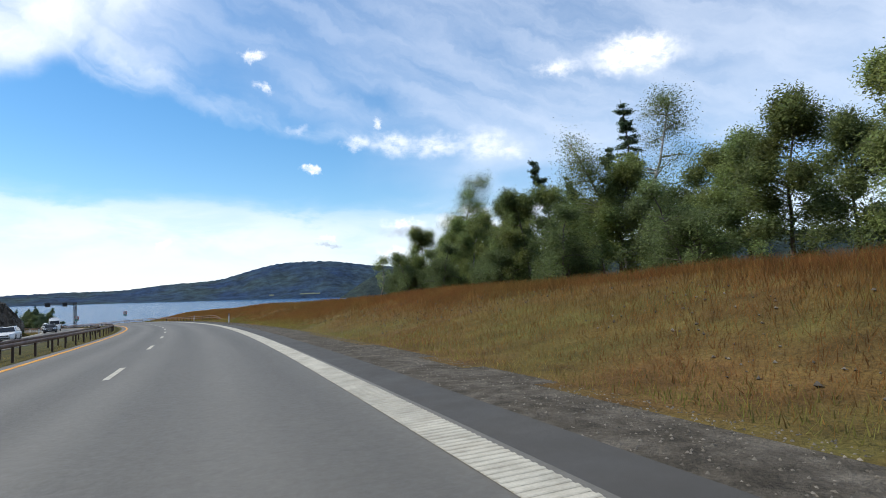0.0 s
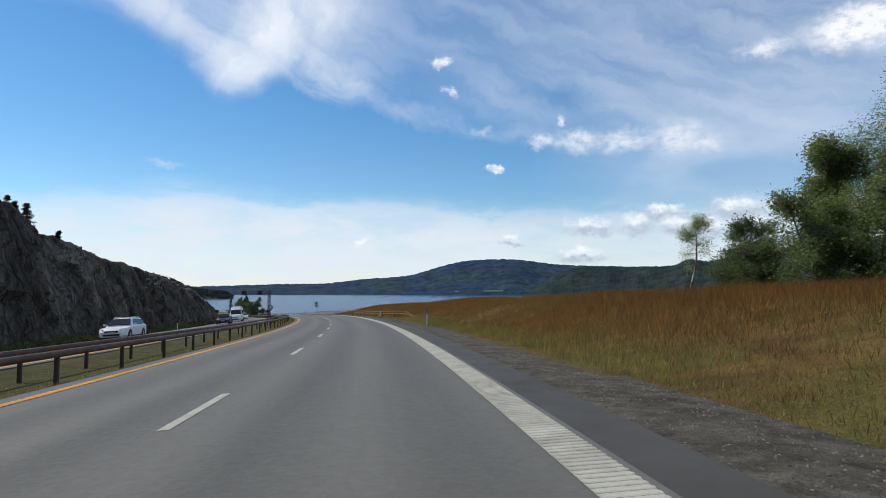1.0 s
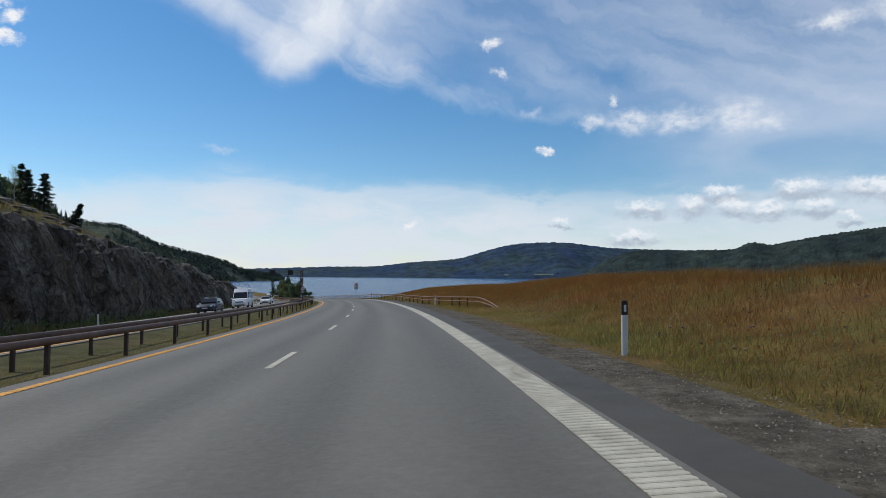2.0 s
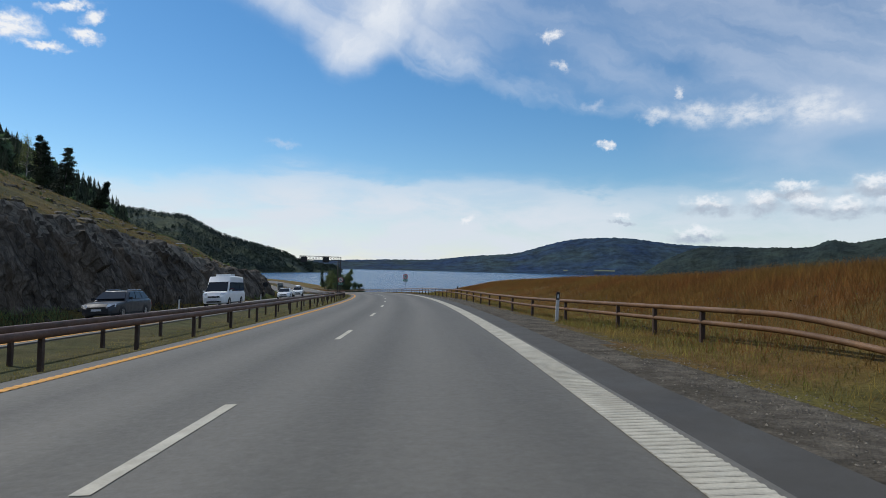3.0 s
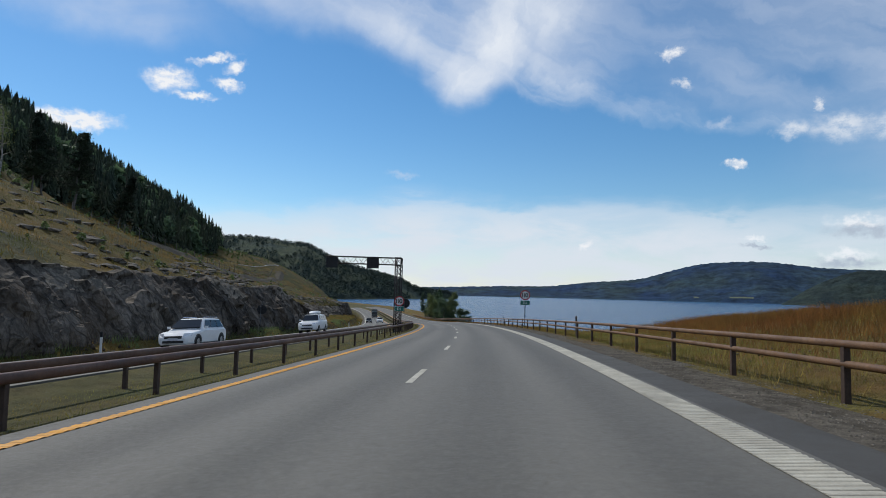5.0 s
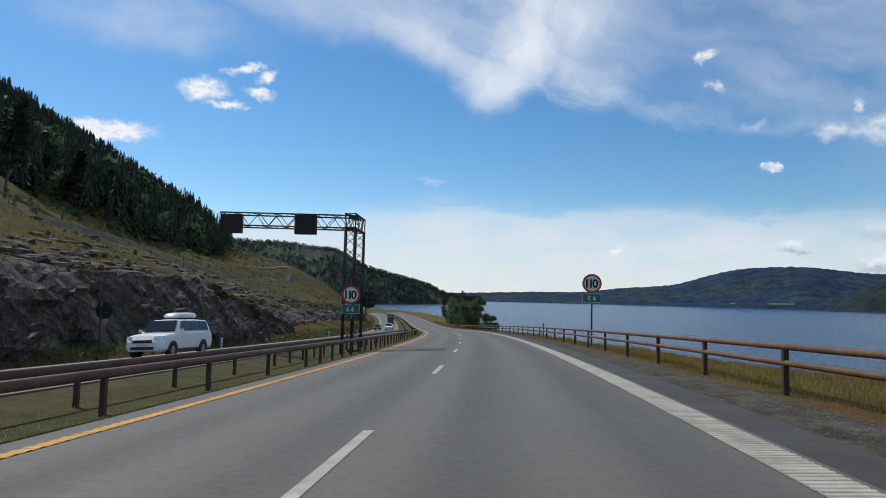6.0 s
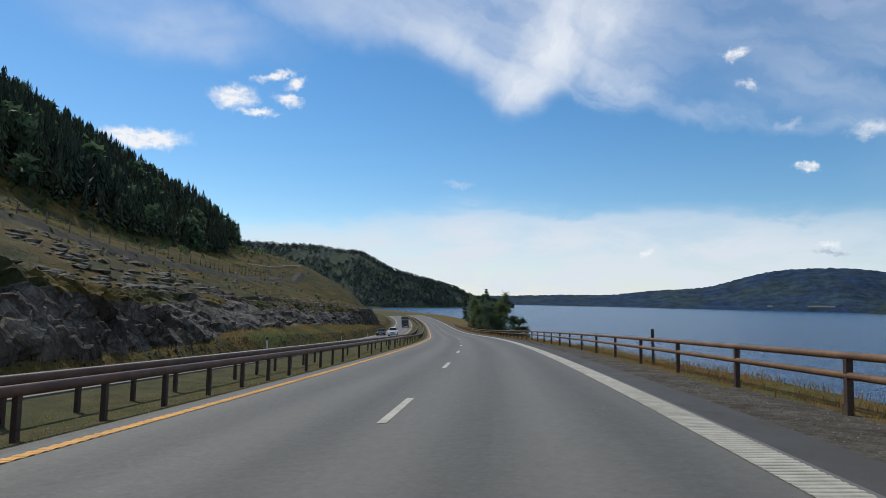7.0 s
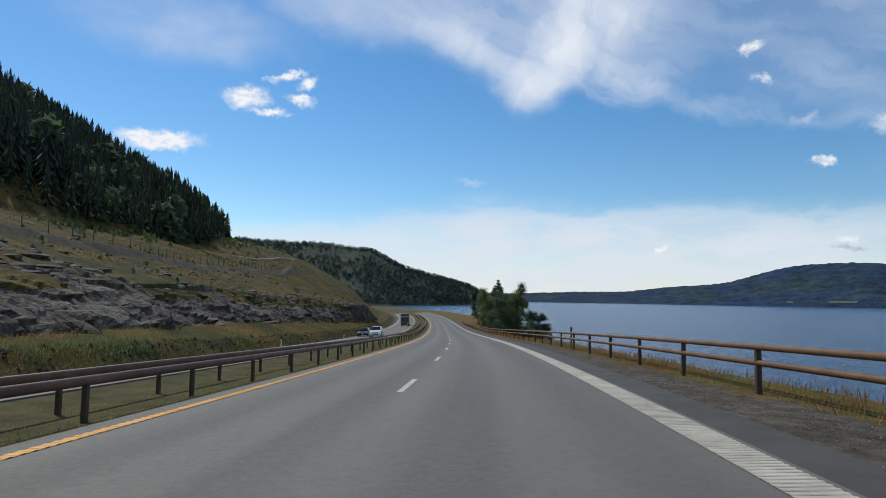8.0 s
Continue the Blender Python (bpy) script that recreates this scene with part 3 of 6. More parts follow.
def water_material():
    m = bpy.data.materials.new("lake_water")
    m.use_nodes = True
    n, l = m.node_tree.nodes, m.node_tree.links
    b = n["Principled BSDF"]
    b.inputs["Roughness"].default_value = 0.22
    b.inputs["Specular IOR Level"].default_value = 0.18
    b.inputs["IOR"].default_value = 1.33
    geo = n.new("ShaderNodeNewGeometry")
    # sky mirrored by the ripples is painted as two blues in the base colour
    wm = n.new("ShaderNodeMapping")
    wm.inputs["Scale"].default_value, wm.inputs["Rotation"].default_value = (1, 0.3, 1), (0, 0, 0.5)
    l.new(geo.outputs["Position"], wm.inputs[0])
    wz = n.new("ShaderNodeTexNoise")
    wz.inputs["Scale"].default_value, wz.inputs["Detail"].default_value, wz.inputs["Roughness"].default_value = 0.35, 8, 0.7
    l.new(wm.outputs[0], wz.inputs["Vector"])
    wr = n.new("ShaderNodeMapRange")
    wr.inputs[1].default_value, wr.inputs[2].default_value = 0.40, 0.62
    l.new(wz.outputs["Fac"], wr.inputs[0])
    wc = n.new("ShaderNodeMix")
    wc.data_type = "RGBA"
    wc.inputs[6].default_value, wc.inputs[7].default_value = (0.005, 0.024, 0.070, 1), (0.018, 0.062, 0.150, 1)
    l.new(wr.outputs[0], wc.inputs[0])
    l.new(wc.outputs[2], b.inputs["Base Color"])
    total = None
    for s, stretch, w in ((0.9, (1, 0.6, 1), 1.0), (0.16, (1, 0.45, 1), 2.2)):
        mp = n.new("ShaderNodeMapping")
        mp.inputs["Scale"].default_value = stretch
        mp.inputs["Rotation"].default_value = (0, 0, 0.5)
        l.new(geo.outputs["Position"], mp.inputs[0])
        t = n.new("ShaderNodeTexNoise")
        t.inputs["Scale"].default_value, t.inputs["Detail"].default_value = s, 4
        l.new(mp.outputs[0], t.inputs["Vector"])
        mu = n.new("ShaderNodeMath")
        mu.operation = "MULTIPLY"
        l.new(t.outputs["Fac"], mu.inputs[0])
        mu.inputs[1].default_value = w
        if total is None:
            total = mu.outputs[0]
        else:
            ad = n.new("ShaderNodeMath")
            l.new(total, ad.inputs[0])
            l.new(mu.outputs[0], ad.inputs[1])
            total = ad.outputs[0]
    bp = n.new("ShaderNodeBump")
    bp.inputs["Strength"].default_value, bp.inputs["Distance"].default_value = 1.0, 0.5
    l.new(total, bp.inputs["Height"])
    l.new(bp.outputs[0], b.inputs["Normal"])
    return m


WATER = water_material()
# ---- the road's line ----
KNOTS = np.arange(-240.0, 1141.0, 60.0)
HEADING = np.radians([-6, -4, -2, 1.5, 4.82, 9.55, 14.64, 19.44, 24.40, 28.16, 29.12, 29.85, 31.40, 33.55, 36.05, 38.73, 42, 46, 50, 54, 57, 60, 62, 64])
SLOPE = np.array([-.012, -.012, -.013, -.015, -.0187, -.0271, -.0289, -.0362, -.0415, -.046, -.032, -.0162, -.0058, -.002, -.0032, -.0073, -.004, 0, 0, 0, 0, 0, 0, 0])
BANK = 0.0519


def spline(kn, v, x):
    n = len(kn)
    h = np.diff(kn)
    a, b = np.eye(n), np.zeros(n)
    for i in range(1, n - 1):
        a[i, i - 1], a[i, i], a[i, i + 1] = h[i - 1], 2 * (h[i - 1] + h[i]), h[i]
        b[i] = 6 * ((v[i + 1] - v[i]) / h[i] - (v[i] - v[i - 1]) / h[i - 1])
    m = np.linalg.solve(a, b)
    i = np.clip(np.searchsorted(kn, x) - 1, 0, n - 2)
    d, hh = x - kn[i], h[i]
    return v[i] + d * ((v[i + 1] - v[i]) / hh - hh * (2 * m[i] + m[i + 1]) / 6) + d * d * m[i] / 2 + d ** 3 * (m[i + 1] - m[i]) / (6 * hh)


LINE_S = np.arange(-240.0, 1140.1, 1.0)
LINE_H = spline(KNOTS, HEADING, LINE_S)
_g = spline(KNOTS, SLOPE, LINE_S)


def _run(v):
    c = np.concatenate([[0.0], np.cumsum((v[1:] + v[:-1]) / 2)])
    return c - c[240]


LINE_X, LINE_Y, LINE_Z = _run(-np.sin(LINE_H)), _run(np.cos(LINE_H)), _run(_g)


def at(s, o, z=0.0, banked=True):
    """World places from metres along the road, metres to the right of its line, and height over the road's plane (or its line)."""
    s, o, z = np.broadcast_arrays(np.asarray(s, float), np.asarray(o, float), np.asarray(z, float))
    h = np.interp(s, LINE_S, LINE_H)
    x = np.interp(s, LINE_S, LINE_X) + np.cos(h) * o
    y = np.interp(s, LINE_S, LINE_Y) + np.sin(h) * o
    zz = np.interp(s, LINE_S, LINE_Z) + z + (BANK * np.clip(o, -22, 7) if banked else 0)
    return np.stack([x, y, zz], -1)


def facing(s):
    """Degrees that an object at s turns to look along the road (its own +y ahead)."""
    return math.degrees(np.interp(s, LINE_S, LINE_H))


def ramp(x, a, b):
    t = np.clip((np.asarray(x, float) - a) / (b - a), 0, 1)
    return t * t * (3 - 2 * t)


def rough(x, y, seed=0.0):
    """Smooth cheap ups and downs in -1..1 from sines, for arrays."""
    v = 0
    for k, (fx, fy, a) in enumerate(((0.11, 0.07, 1.0), (-0.05, 0.13, 0.9), (0.23, -0.19, 0.6), (0.41, 0.33, 0.4), (-0.67, 0.52, 0.3), (1.1, -0.9, 0.18))):
        v = v + a * np.sin(fx * x + fy * y + seed * (k + 1.3) + k * 1.7)
    return v / 2.4


ROCK_S = [-240, 0, 60, 75, 85, 98, 130, 150, 165, 178, 190, 206, 225, 235, 245, 255, 270, 290, 310, 340, 425, 437, 452, 475, 1140]
ROCK_H = [16, 14, 11.5, 9.8, 7.8, 6.5, 5.9, 5.4, 4.6, 4.0, 3.7, 3.7, 4.2, 4.4, 3.9, 3.4, 3.9, 4.6, 4.9, 5.3, 5.6, 5.2, 3.2, 1.2, 1.0]


def rocktop(s):
    return np.interp(s, ROCK_S, ROCK_H)


LAKE = -22.0


def lean(s):
    """How far the cut's upper edge stands behind its foot."""
    return np.interp(s, [-240, 225, 260, 300, 340, 390, 425, 1140], [3.2, 3.6, 6.5, 8.5, 6.5, 4.0, 2.8, 2.8])


def set_back(s):
    """How far the foot of the cut stands back behind a grassy bank."""
    return np.interp(s, [-240, 245, 290, 330, 395, 420, 470, 1140], [0, 0, 3.0, 5.0, 4.0, 2.0, 2.0, 2.0])


def ground(s, o):
    """Height of the bare ground, in the world."""
    s, o = np.broadcast_arrays(np.asarray(s, float), np.asarray(o, float))
    line = np.interp(s, LINE_S, LINE_Z)
    plane = line + BANK * np.clip(o, -22, 7)
    d = -o
    # under and between the carriageways
    z = np.where((o > -6.2) & (o < 3.0), -0.07, 0.0)
    z = np.where((o >= 3.0), -0.03 - 0.10 * ramp(o, 3.0, 5.2), z)
    z = np.where((o <= -6.2) & (o > -10.85), -0.03 - 0.22 * np.sin(np.clip((d - 6.2) / 4.65, 0, 1) * np.pi), z)
    z = np.where((o <= -10.85) & (o > -18.3), -0.07, z)
    z = np.where((o <= -18.3), -0.03 - 0.75 * np.sin(np.clip((d - 18.3) / 3.7, 0, 1) * np.pi) + 0.3 * ramp(d, 20, 22.5), z)
    e = set_back(s)
    z = plane + z + 0.32 * np.clip(d - 20.0, 0, e + 2.0) * ramp(e, 0, 2)
    # left: the hillside over the rock
    le = lean(s)
    fade = np.interp(s, [-240, 430, 600, 700, 860, 1140], [1, 1, 0.95, 0.74, 0.22, 0.1])
    steep = np.interp(s, [-240, 170, 240, 300, 370, 450, 520, 1140], [0.39, 0.42, 0.40, 0.36, 0.28, 0.29, 0.34, 0.36])
    hill = rocktop(s) - 0.45 + steep * np.clip(d - 23.5 - le, 0, 76) * fade + 0.68 * np.clip(d - 100, 0, 150) * fade + 0.1 * np.clip(d - 250, 0, 300) * fade
    hill = hill + 0.5 * rough(s, o) * ramp(d, 26, 40) + 3.0 * rough(s * 0.25, o * 0.25, 2.0) * ramp(d, 60, 120)
    hill = hill + 13.0 * np.exp(-0.5 * (((s - 555) / 58) ** 2 + ((d - 74) / 30) ** 2)) * ramp(d, 26, 45)
    hill = hill + 14.0 * np.exp(-0.5 * (((s - 690) / 60) ** 2 + ((d - 150) / 40) ** 2)) * ramp(d, 26, 60)
    t = ramp(d, 22.8 + e + 0.35 * le, 22.9 + e + le)
    z = np.where(d > 22.6, z * (1 - t) + (line + hill) * t, z)
    # right: the mound, and the bank down to the lake
    b = np.interp(s, [-240, 160, 185, 200, 214, 1140], [1, 1, 0.7, 0.38, 0, 0])
    mound = plane - 0.13 + (1.62 + 0.2 * rough(s * 0.8, o, 4.0)) * ramp(o, 5.2, 14.0) * b - 0.4 * np.clip(o - 34, 0, 200)
    fall = plane - 0.13 - np.clip(o - 6.2 - 13 * ramp(s, 425, 500), 0, 300) * (0.62 - 0.30 * ramp(s, 300, 360) + 0.2 * ramp(s, 460, 520))
    r = mound * np.clip(b * 1.6, 0, 1) + fall * (1 - np.clip(b * 1.6, 0, 1))
    z = np.where(o > 5.2, np.maximum(r + 0.06 * rough(s * 3, o * 3, 1.0), LAKE - 3), z)
    return z


def mesh(name, verts, faces, smooth=False):
    me = bpy.data.meshes.new(name)
    me.from_pydata(np.asarray(verts, float).tolist() if isinstance(verts, np.ndarray) else verts, [], faces.tolist() if isinstance(faces, np.ndarray) else faces)
    if smooth:
        me.polygons.foreach_set("use_smooth", [True] * len(me.polygons))
    me.update()
    return me


def grid_faces(n, m):
    i, j = np.meshgrid(np.arange(n - 1), np.arange(m - 1), indexing="ij")
    a = (i * m + j).ravel()
    return np.stack([a, a + m, a + m + 1, a + 1], 1)


def thing(name, label, category, group="", kind=""):
    return tagged(new(name), label, category, group, kind)


def part(name, data, mat, parent=None, label=""):
    """Links a mesh (or a bmesh) as one mesh object, under a thing or a part."""
    if isinstance(data, bmesh.types.BMesh):
        me = bpy.data.meshes.new(name)
        data.to_mesh(me)
        data.free()
        data = me
    for mm in (mat if isinstance(mat, (list, tuple)) else [mat]):
        if len(data.materials) < (len(mat) if isinstance(mat, (list, tuple)) else 1):
            data.materials.append(mm)
    ob = new(name, data)
    if parent is not None:
        ob.parent = parent
    if label:
        tagged(ob, label)
    return ob


def structure(name, data, mat, label, category):
    return tagged(part(name, data, mat), label, category, kind="structure")


# ---- ground, lake, far shore ----
def build_ground():
    s = np.concatenate([np.arange(-240, -20, 12.0), np.arange(-20, 460, 2.5), np.arange(460, 1141, 12.0)])
    o = np.concatenate([np.arange(-420, -130, 14.0), np.arange(-130, -40, 5.0), np.arange(-40, -26, 1.5), np.arange(-26, -18, 0.5), [-18.3, -18.0, -14, -10.95, -10.75, -10.4, -10.0, -9.7],
                        np.arange(-9.4, -6.2, 0.4), [-6.15, -6.0, -2, 2.6, 3.02, 3.4, 3.8, 4.2], np.arange(4.6, 16, 0.6), np.arange(16, 30, 2.0), np.arange(30, 81, 8.0), [110, 160, 240]])
    o = np.unique(np.round(o, 3))
    S, O = np.meshgrid(s, o, indexing="ij")
    v = at(S, O, 0, False)
    v[..., 2] = ground(S, O)
    me = mesh("ground", v.reshape(-1, 3), grid_faces(len(s), len(o)), True)
    # dry turf, green turf, gravel and hillside by the strip that a face lies in
    oc = (O[:-1, :-1] + O[1:, 1:]).ravel() / 2
    sc = (S[:-1, :-1] + S[1:, 1:]).ravel() / 2
    edge = 4.25 + 0.35 * rough(sc * 2.0, sc * 0.3, 9.0)
    idx = np.where(oc > edge, 0, np.where(oc > 2.9, 2, np.where(oc > -18.9, 1, np.where(oc > -19.4, 1, 3))))
    idx = np.where((oc < -18.2) & (oc > -18.9), 2, idx)
    ob = structure("ground", me, [SOIL, TURF, GRAVEL, HILLTURF], "dry grassy ground, gravel verge and turf hillside beside the motorway", "ground")
    me.polygons.foreach_set("material_index", idx.astype(np.int32))
    return ob


build_ground()


def build_lake():
    n = 48
    ang = np.linspace(0, 2 * np.pi, n, endpoint=False)
    v = [(0.0, 0.0, LAKE)] + [(4700 * math.sin(a), 4700 * math.cos(a), LAKE) for a in ang]
    f = [(0, 1 + (i + 1) % n, 1 + i) for i in range(n)]
    structure("water", mesh("water", v, f), WATER, "dark blue lake with small wind ripples", "lake")


build_lake()


def far_ridge(deg, el, b0, b1, near, deep, mat, label, fields=(), n=620, seed=3.0):
    """A wooded ridge beyond the water: crest heights in degrees over bearings, distances in metres."""
    b = np.linspace(b0, b1, n)
    e = np.convolve(np.pad(np.interp(b, deg, el), 4, mode="edge"), np.ones(9) / 9, mode="valid")
    rows = np.concatenate([np.linspace(0, 0.12, 5), np.linspace(0.15, 1.0, 30), [1.12]])
    dist0, depth = np.interp(b, [-60, -25, -8, 10, 25, 40], near)[:, None], np.interp(b, [-60, -10, 25], deep)[:, None]
    B, R = np.meshgrid(np.radians(b), rows, indexing="ij")
    D = dist0 + R * depth
    top = np.tan(np.radians(e))[:, None] * (dist0 + depth)
    prof = np.interp(R, [0, 0.03, 0.12, 0.4, 0.7, 1.0, 1.12], [0.0, 0.06, 0.14, 0.42, 0.76, 1.0, 0.95])
    folds = 0.09 * rough(B * 260, R * 7, seed) * np.sin(np.clip(R, 0, 1) * np.pi)
    rng = np.random.default_rng(int(seed))
    Z = LAKE - 1 + (top - LAKE - 4) * np.clip(prof + folds, 0, 1.3) + rng.uniform(-3.0, 3.0, R.shape) * ramp(R, 0.02, 0.2)
    Z[:, 0] = LAKE - 2
    v = np.stack([-30 - np.sin(B) * D, 130 + np.cos(B) * D, Z], -1)
    me = mesh("far_ridge", v.reshape(-1, 3), grid_faces(len(b), len(rows)), True)
    structure("backdrop", me, [mat, FIELD], label, "hills")
    bc = np.degrees((B[:-1, :-1] + B[1:, 1:]) / 2).ravel()
    rc = ((R[:-1, :-1] + R[1:, 1:]) / 2).ravel()
    idx = np.zeros(len(bc), np.int32)
    for f0, f1, r0, r1 in fields:
        idx |= ((rc > r0) & (rc < r1) & (bc > f0) & (bc < f1)).astype(np.int32)
    me.polygons.foreach_set("material_index", idx)


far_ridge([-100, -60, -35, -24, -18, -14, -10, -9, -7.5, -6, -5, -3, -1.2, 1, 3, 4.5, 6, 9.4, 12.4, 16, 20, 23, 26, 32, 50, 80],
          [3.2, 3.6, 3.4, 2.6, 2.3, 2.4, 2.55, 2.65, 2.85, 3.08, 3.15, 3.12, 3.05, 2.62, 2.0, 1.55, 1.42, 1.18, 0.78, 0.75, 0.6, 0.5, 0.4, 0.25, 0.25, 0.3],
          -100, 80, [3200, 3300, 3450, 3750, 4000, 4000], [1000, 1050, 450], HAZEWOOD, "haze-tinted blue wooded hills along the far shore of the lake",
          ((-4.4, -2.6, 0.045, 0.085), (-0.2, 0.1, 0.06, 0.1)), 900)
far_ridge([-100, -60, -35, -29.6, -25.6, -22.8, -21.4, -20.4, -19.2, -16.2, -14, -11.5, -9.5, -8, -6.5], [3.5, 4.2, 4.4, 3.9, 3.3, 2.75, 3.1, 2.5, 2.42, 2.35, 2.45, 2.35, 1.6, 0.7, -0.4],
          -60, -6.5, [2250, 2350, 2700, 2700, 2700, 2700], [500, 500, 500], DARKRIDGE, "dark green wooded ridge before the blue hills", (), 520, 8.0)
# ---- carriageways ----
def strip(name, s, left, right, lift, thick, mat, label, category, cuts=2):
    """A slab that follows the road between two offsets, with its edges turned down."""
    o = np.linspace(left, right, cuts)
    o = np.concatenate([[left], o, [right]])
    z = np.full(len(o), lift)
    z[0] = z[-1] = lift - thick
    S, O = np.meshgrid(s, o, indexing="ij")
    v = at(S, O, np.broadcast_to(z, S.shape))
    me = mesh(name, v.reshape(-1, 3), grid_faces(len(s), len(o))[:, ::-1])
    me.attributes.new("across", "FLOAT", "POINT").data.foreach_set("value", O.ravel())
    me.attributes.new("along", "FLOAT", "POINT").data.foreach_set("value", S.ravel())
    return structure(name, me, mat, label, category)


NEAR_S = np.arange(-60, 620, 3.0)
strip("road", NEAR_S, -6.15, 2.35, 0.0, 0.06, ASPHALT, "grey worn asphalt carriageway with faint wheel tracks", "road", 9)
strip("road_shoulder", NEAR_S, 2.352, 2.98, -0.004, 0.05, SHOULDER, "darker asphalt hard shoulder strip", "road")
strip("road_oncoming", NEAR_S, -18.2, -10.8, 0.0, 0.06, ASPHALT, "grey asphalt carriageway for oncoming traffic", "road", 9)


def line_mesh(name, s0, s1, left, right, lift=0.006, step=2.0):
    s = np.arange(s0, s1 + 0.01, step)
    S, O = np.meshgrid(s, [left, right], indexing="ij")
    return mesh(name, at(S, O, lift).reshape(-1, 3), grid_faces(len(s), 2)[:, ::-1])


structure("yellow_line", line_mesh("yellow_line", -40, 610, -5.68, -5.48), YELLOW, "yellow painted edge line with raised ribs", "road marking")
structure("oncoming_yellow_line", line_mesh("oncoming_yellow_line", -40, 610, -11.33, -11.15), YELLOW, "yellow painted edge line of the oncoming carriageway", "road marking")
structure("oncoming_edge_line", line_mesh("oncoming_edge_line", -40, 610, -17.75, -17.5), PAINT, "white painted edge line of the oncoming carriageway", "road marking")
structure("edge_line", line_mesh("edge_line", 300, 610, 1.92, 2.2), PAINT, "white painted edge line, far stretch", "road marking")
structure("rumble_strip", line_mesh("rumble_strip", -30, 300, 1.86, 2.27), PAINT, "white rumble strip of raised painted ribs", "road marking")


def ribs(name, s0, s1, left, right, pitch, mat, label):
    """Raised thermoplastic ribs across a line."""
    c = np.arange(s0, s1, pitch)
    n = len(c)
    ds = np.array([-0.30, -0.16, 0.16, 0.30]) * pitch
    z = np.array([0.008, 0.014, 0.014, 0.008])
    S = (c[:, None, None] + ds[None, :, None]) + np.zeros((1, 1, 2))
    O = np.broadcast_to(np.array([left, right])[None, None, :], S.shape)
    Z = np.broadcast_to(z[None, :, None], S.shape)
    v = at(S, O, Z).reshape(-1, 3)
    base = (np.arange(n) * 8)[:, None]
    q = np.concatenate([base + np.array([[0, 1, 3, 2]]), base + np.array([[2, 3, 5, 4]]), base + np.array([[4, 5, 7, 6]])])
    return tagged(part(name, mesh(name, v, q), mat), label, "road marking", kind="stuff")


ribs("rumble_rib", 0, 290, 1.86, 2.27, 0.11, PAINT, "raised white ribs across the edge line")
ribs("yellow_rib", 0, 290, -5.68, -5.48, 0.20, YELLOW, "raised yellow ribs across the edge line")


def lane_dashes():
    group_s = [4.95 + 11.29 * k for k in range(-1, 53)]
    for s in group_s:
        ob = part("lane_dash", line_mesh("lane_dash", s - 1.5, s + 1.5, -2.04, -1.9, 0.006, 1.0), PAINT)
        tagged(ob, "short white painted dash between the two lanes", "road marking", "lane dashes", "structure")
    for s in group_s:
        ob = part("lane_dash", line_mesh("lane_dash", s + 2.5, s + 5.5, -14.5, -14.37, 0.006, 1.0), PAINT)
        tagged(ob, "short white painted dash on the oncoming carriageway", "road marking", "lane dashes oncoming", "structure")


lane_dashes()
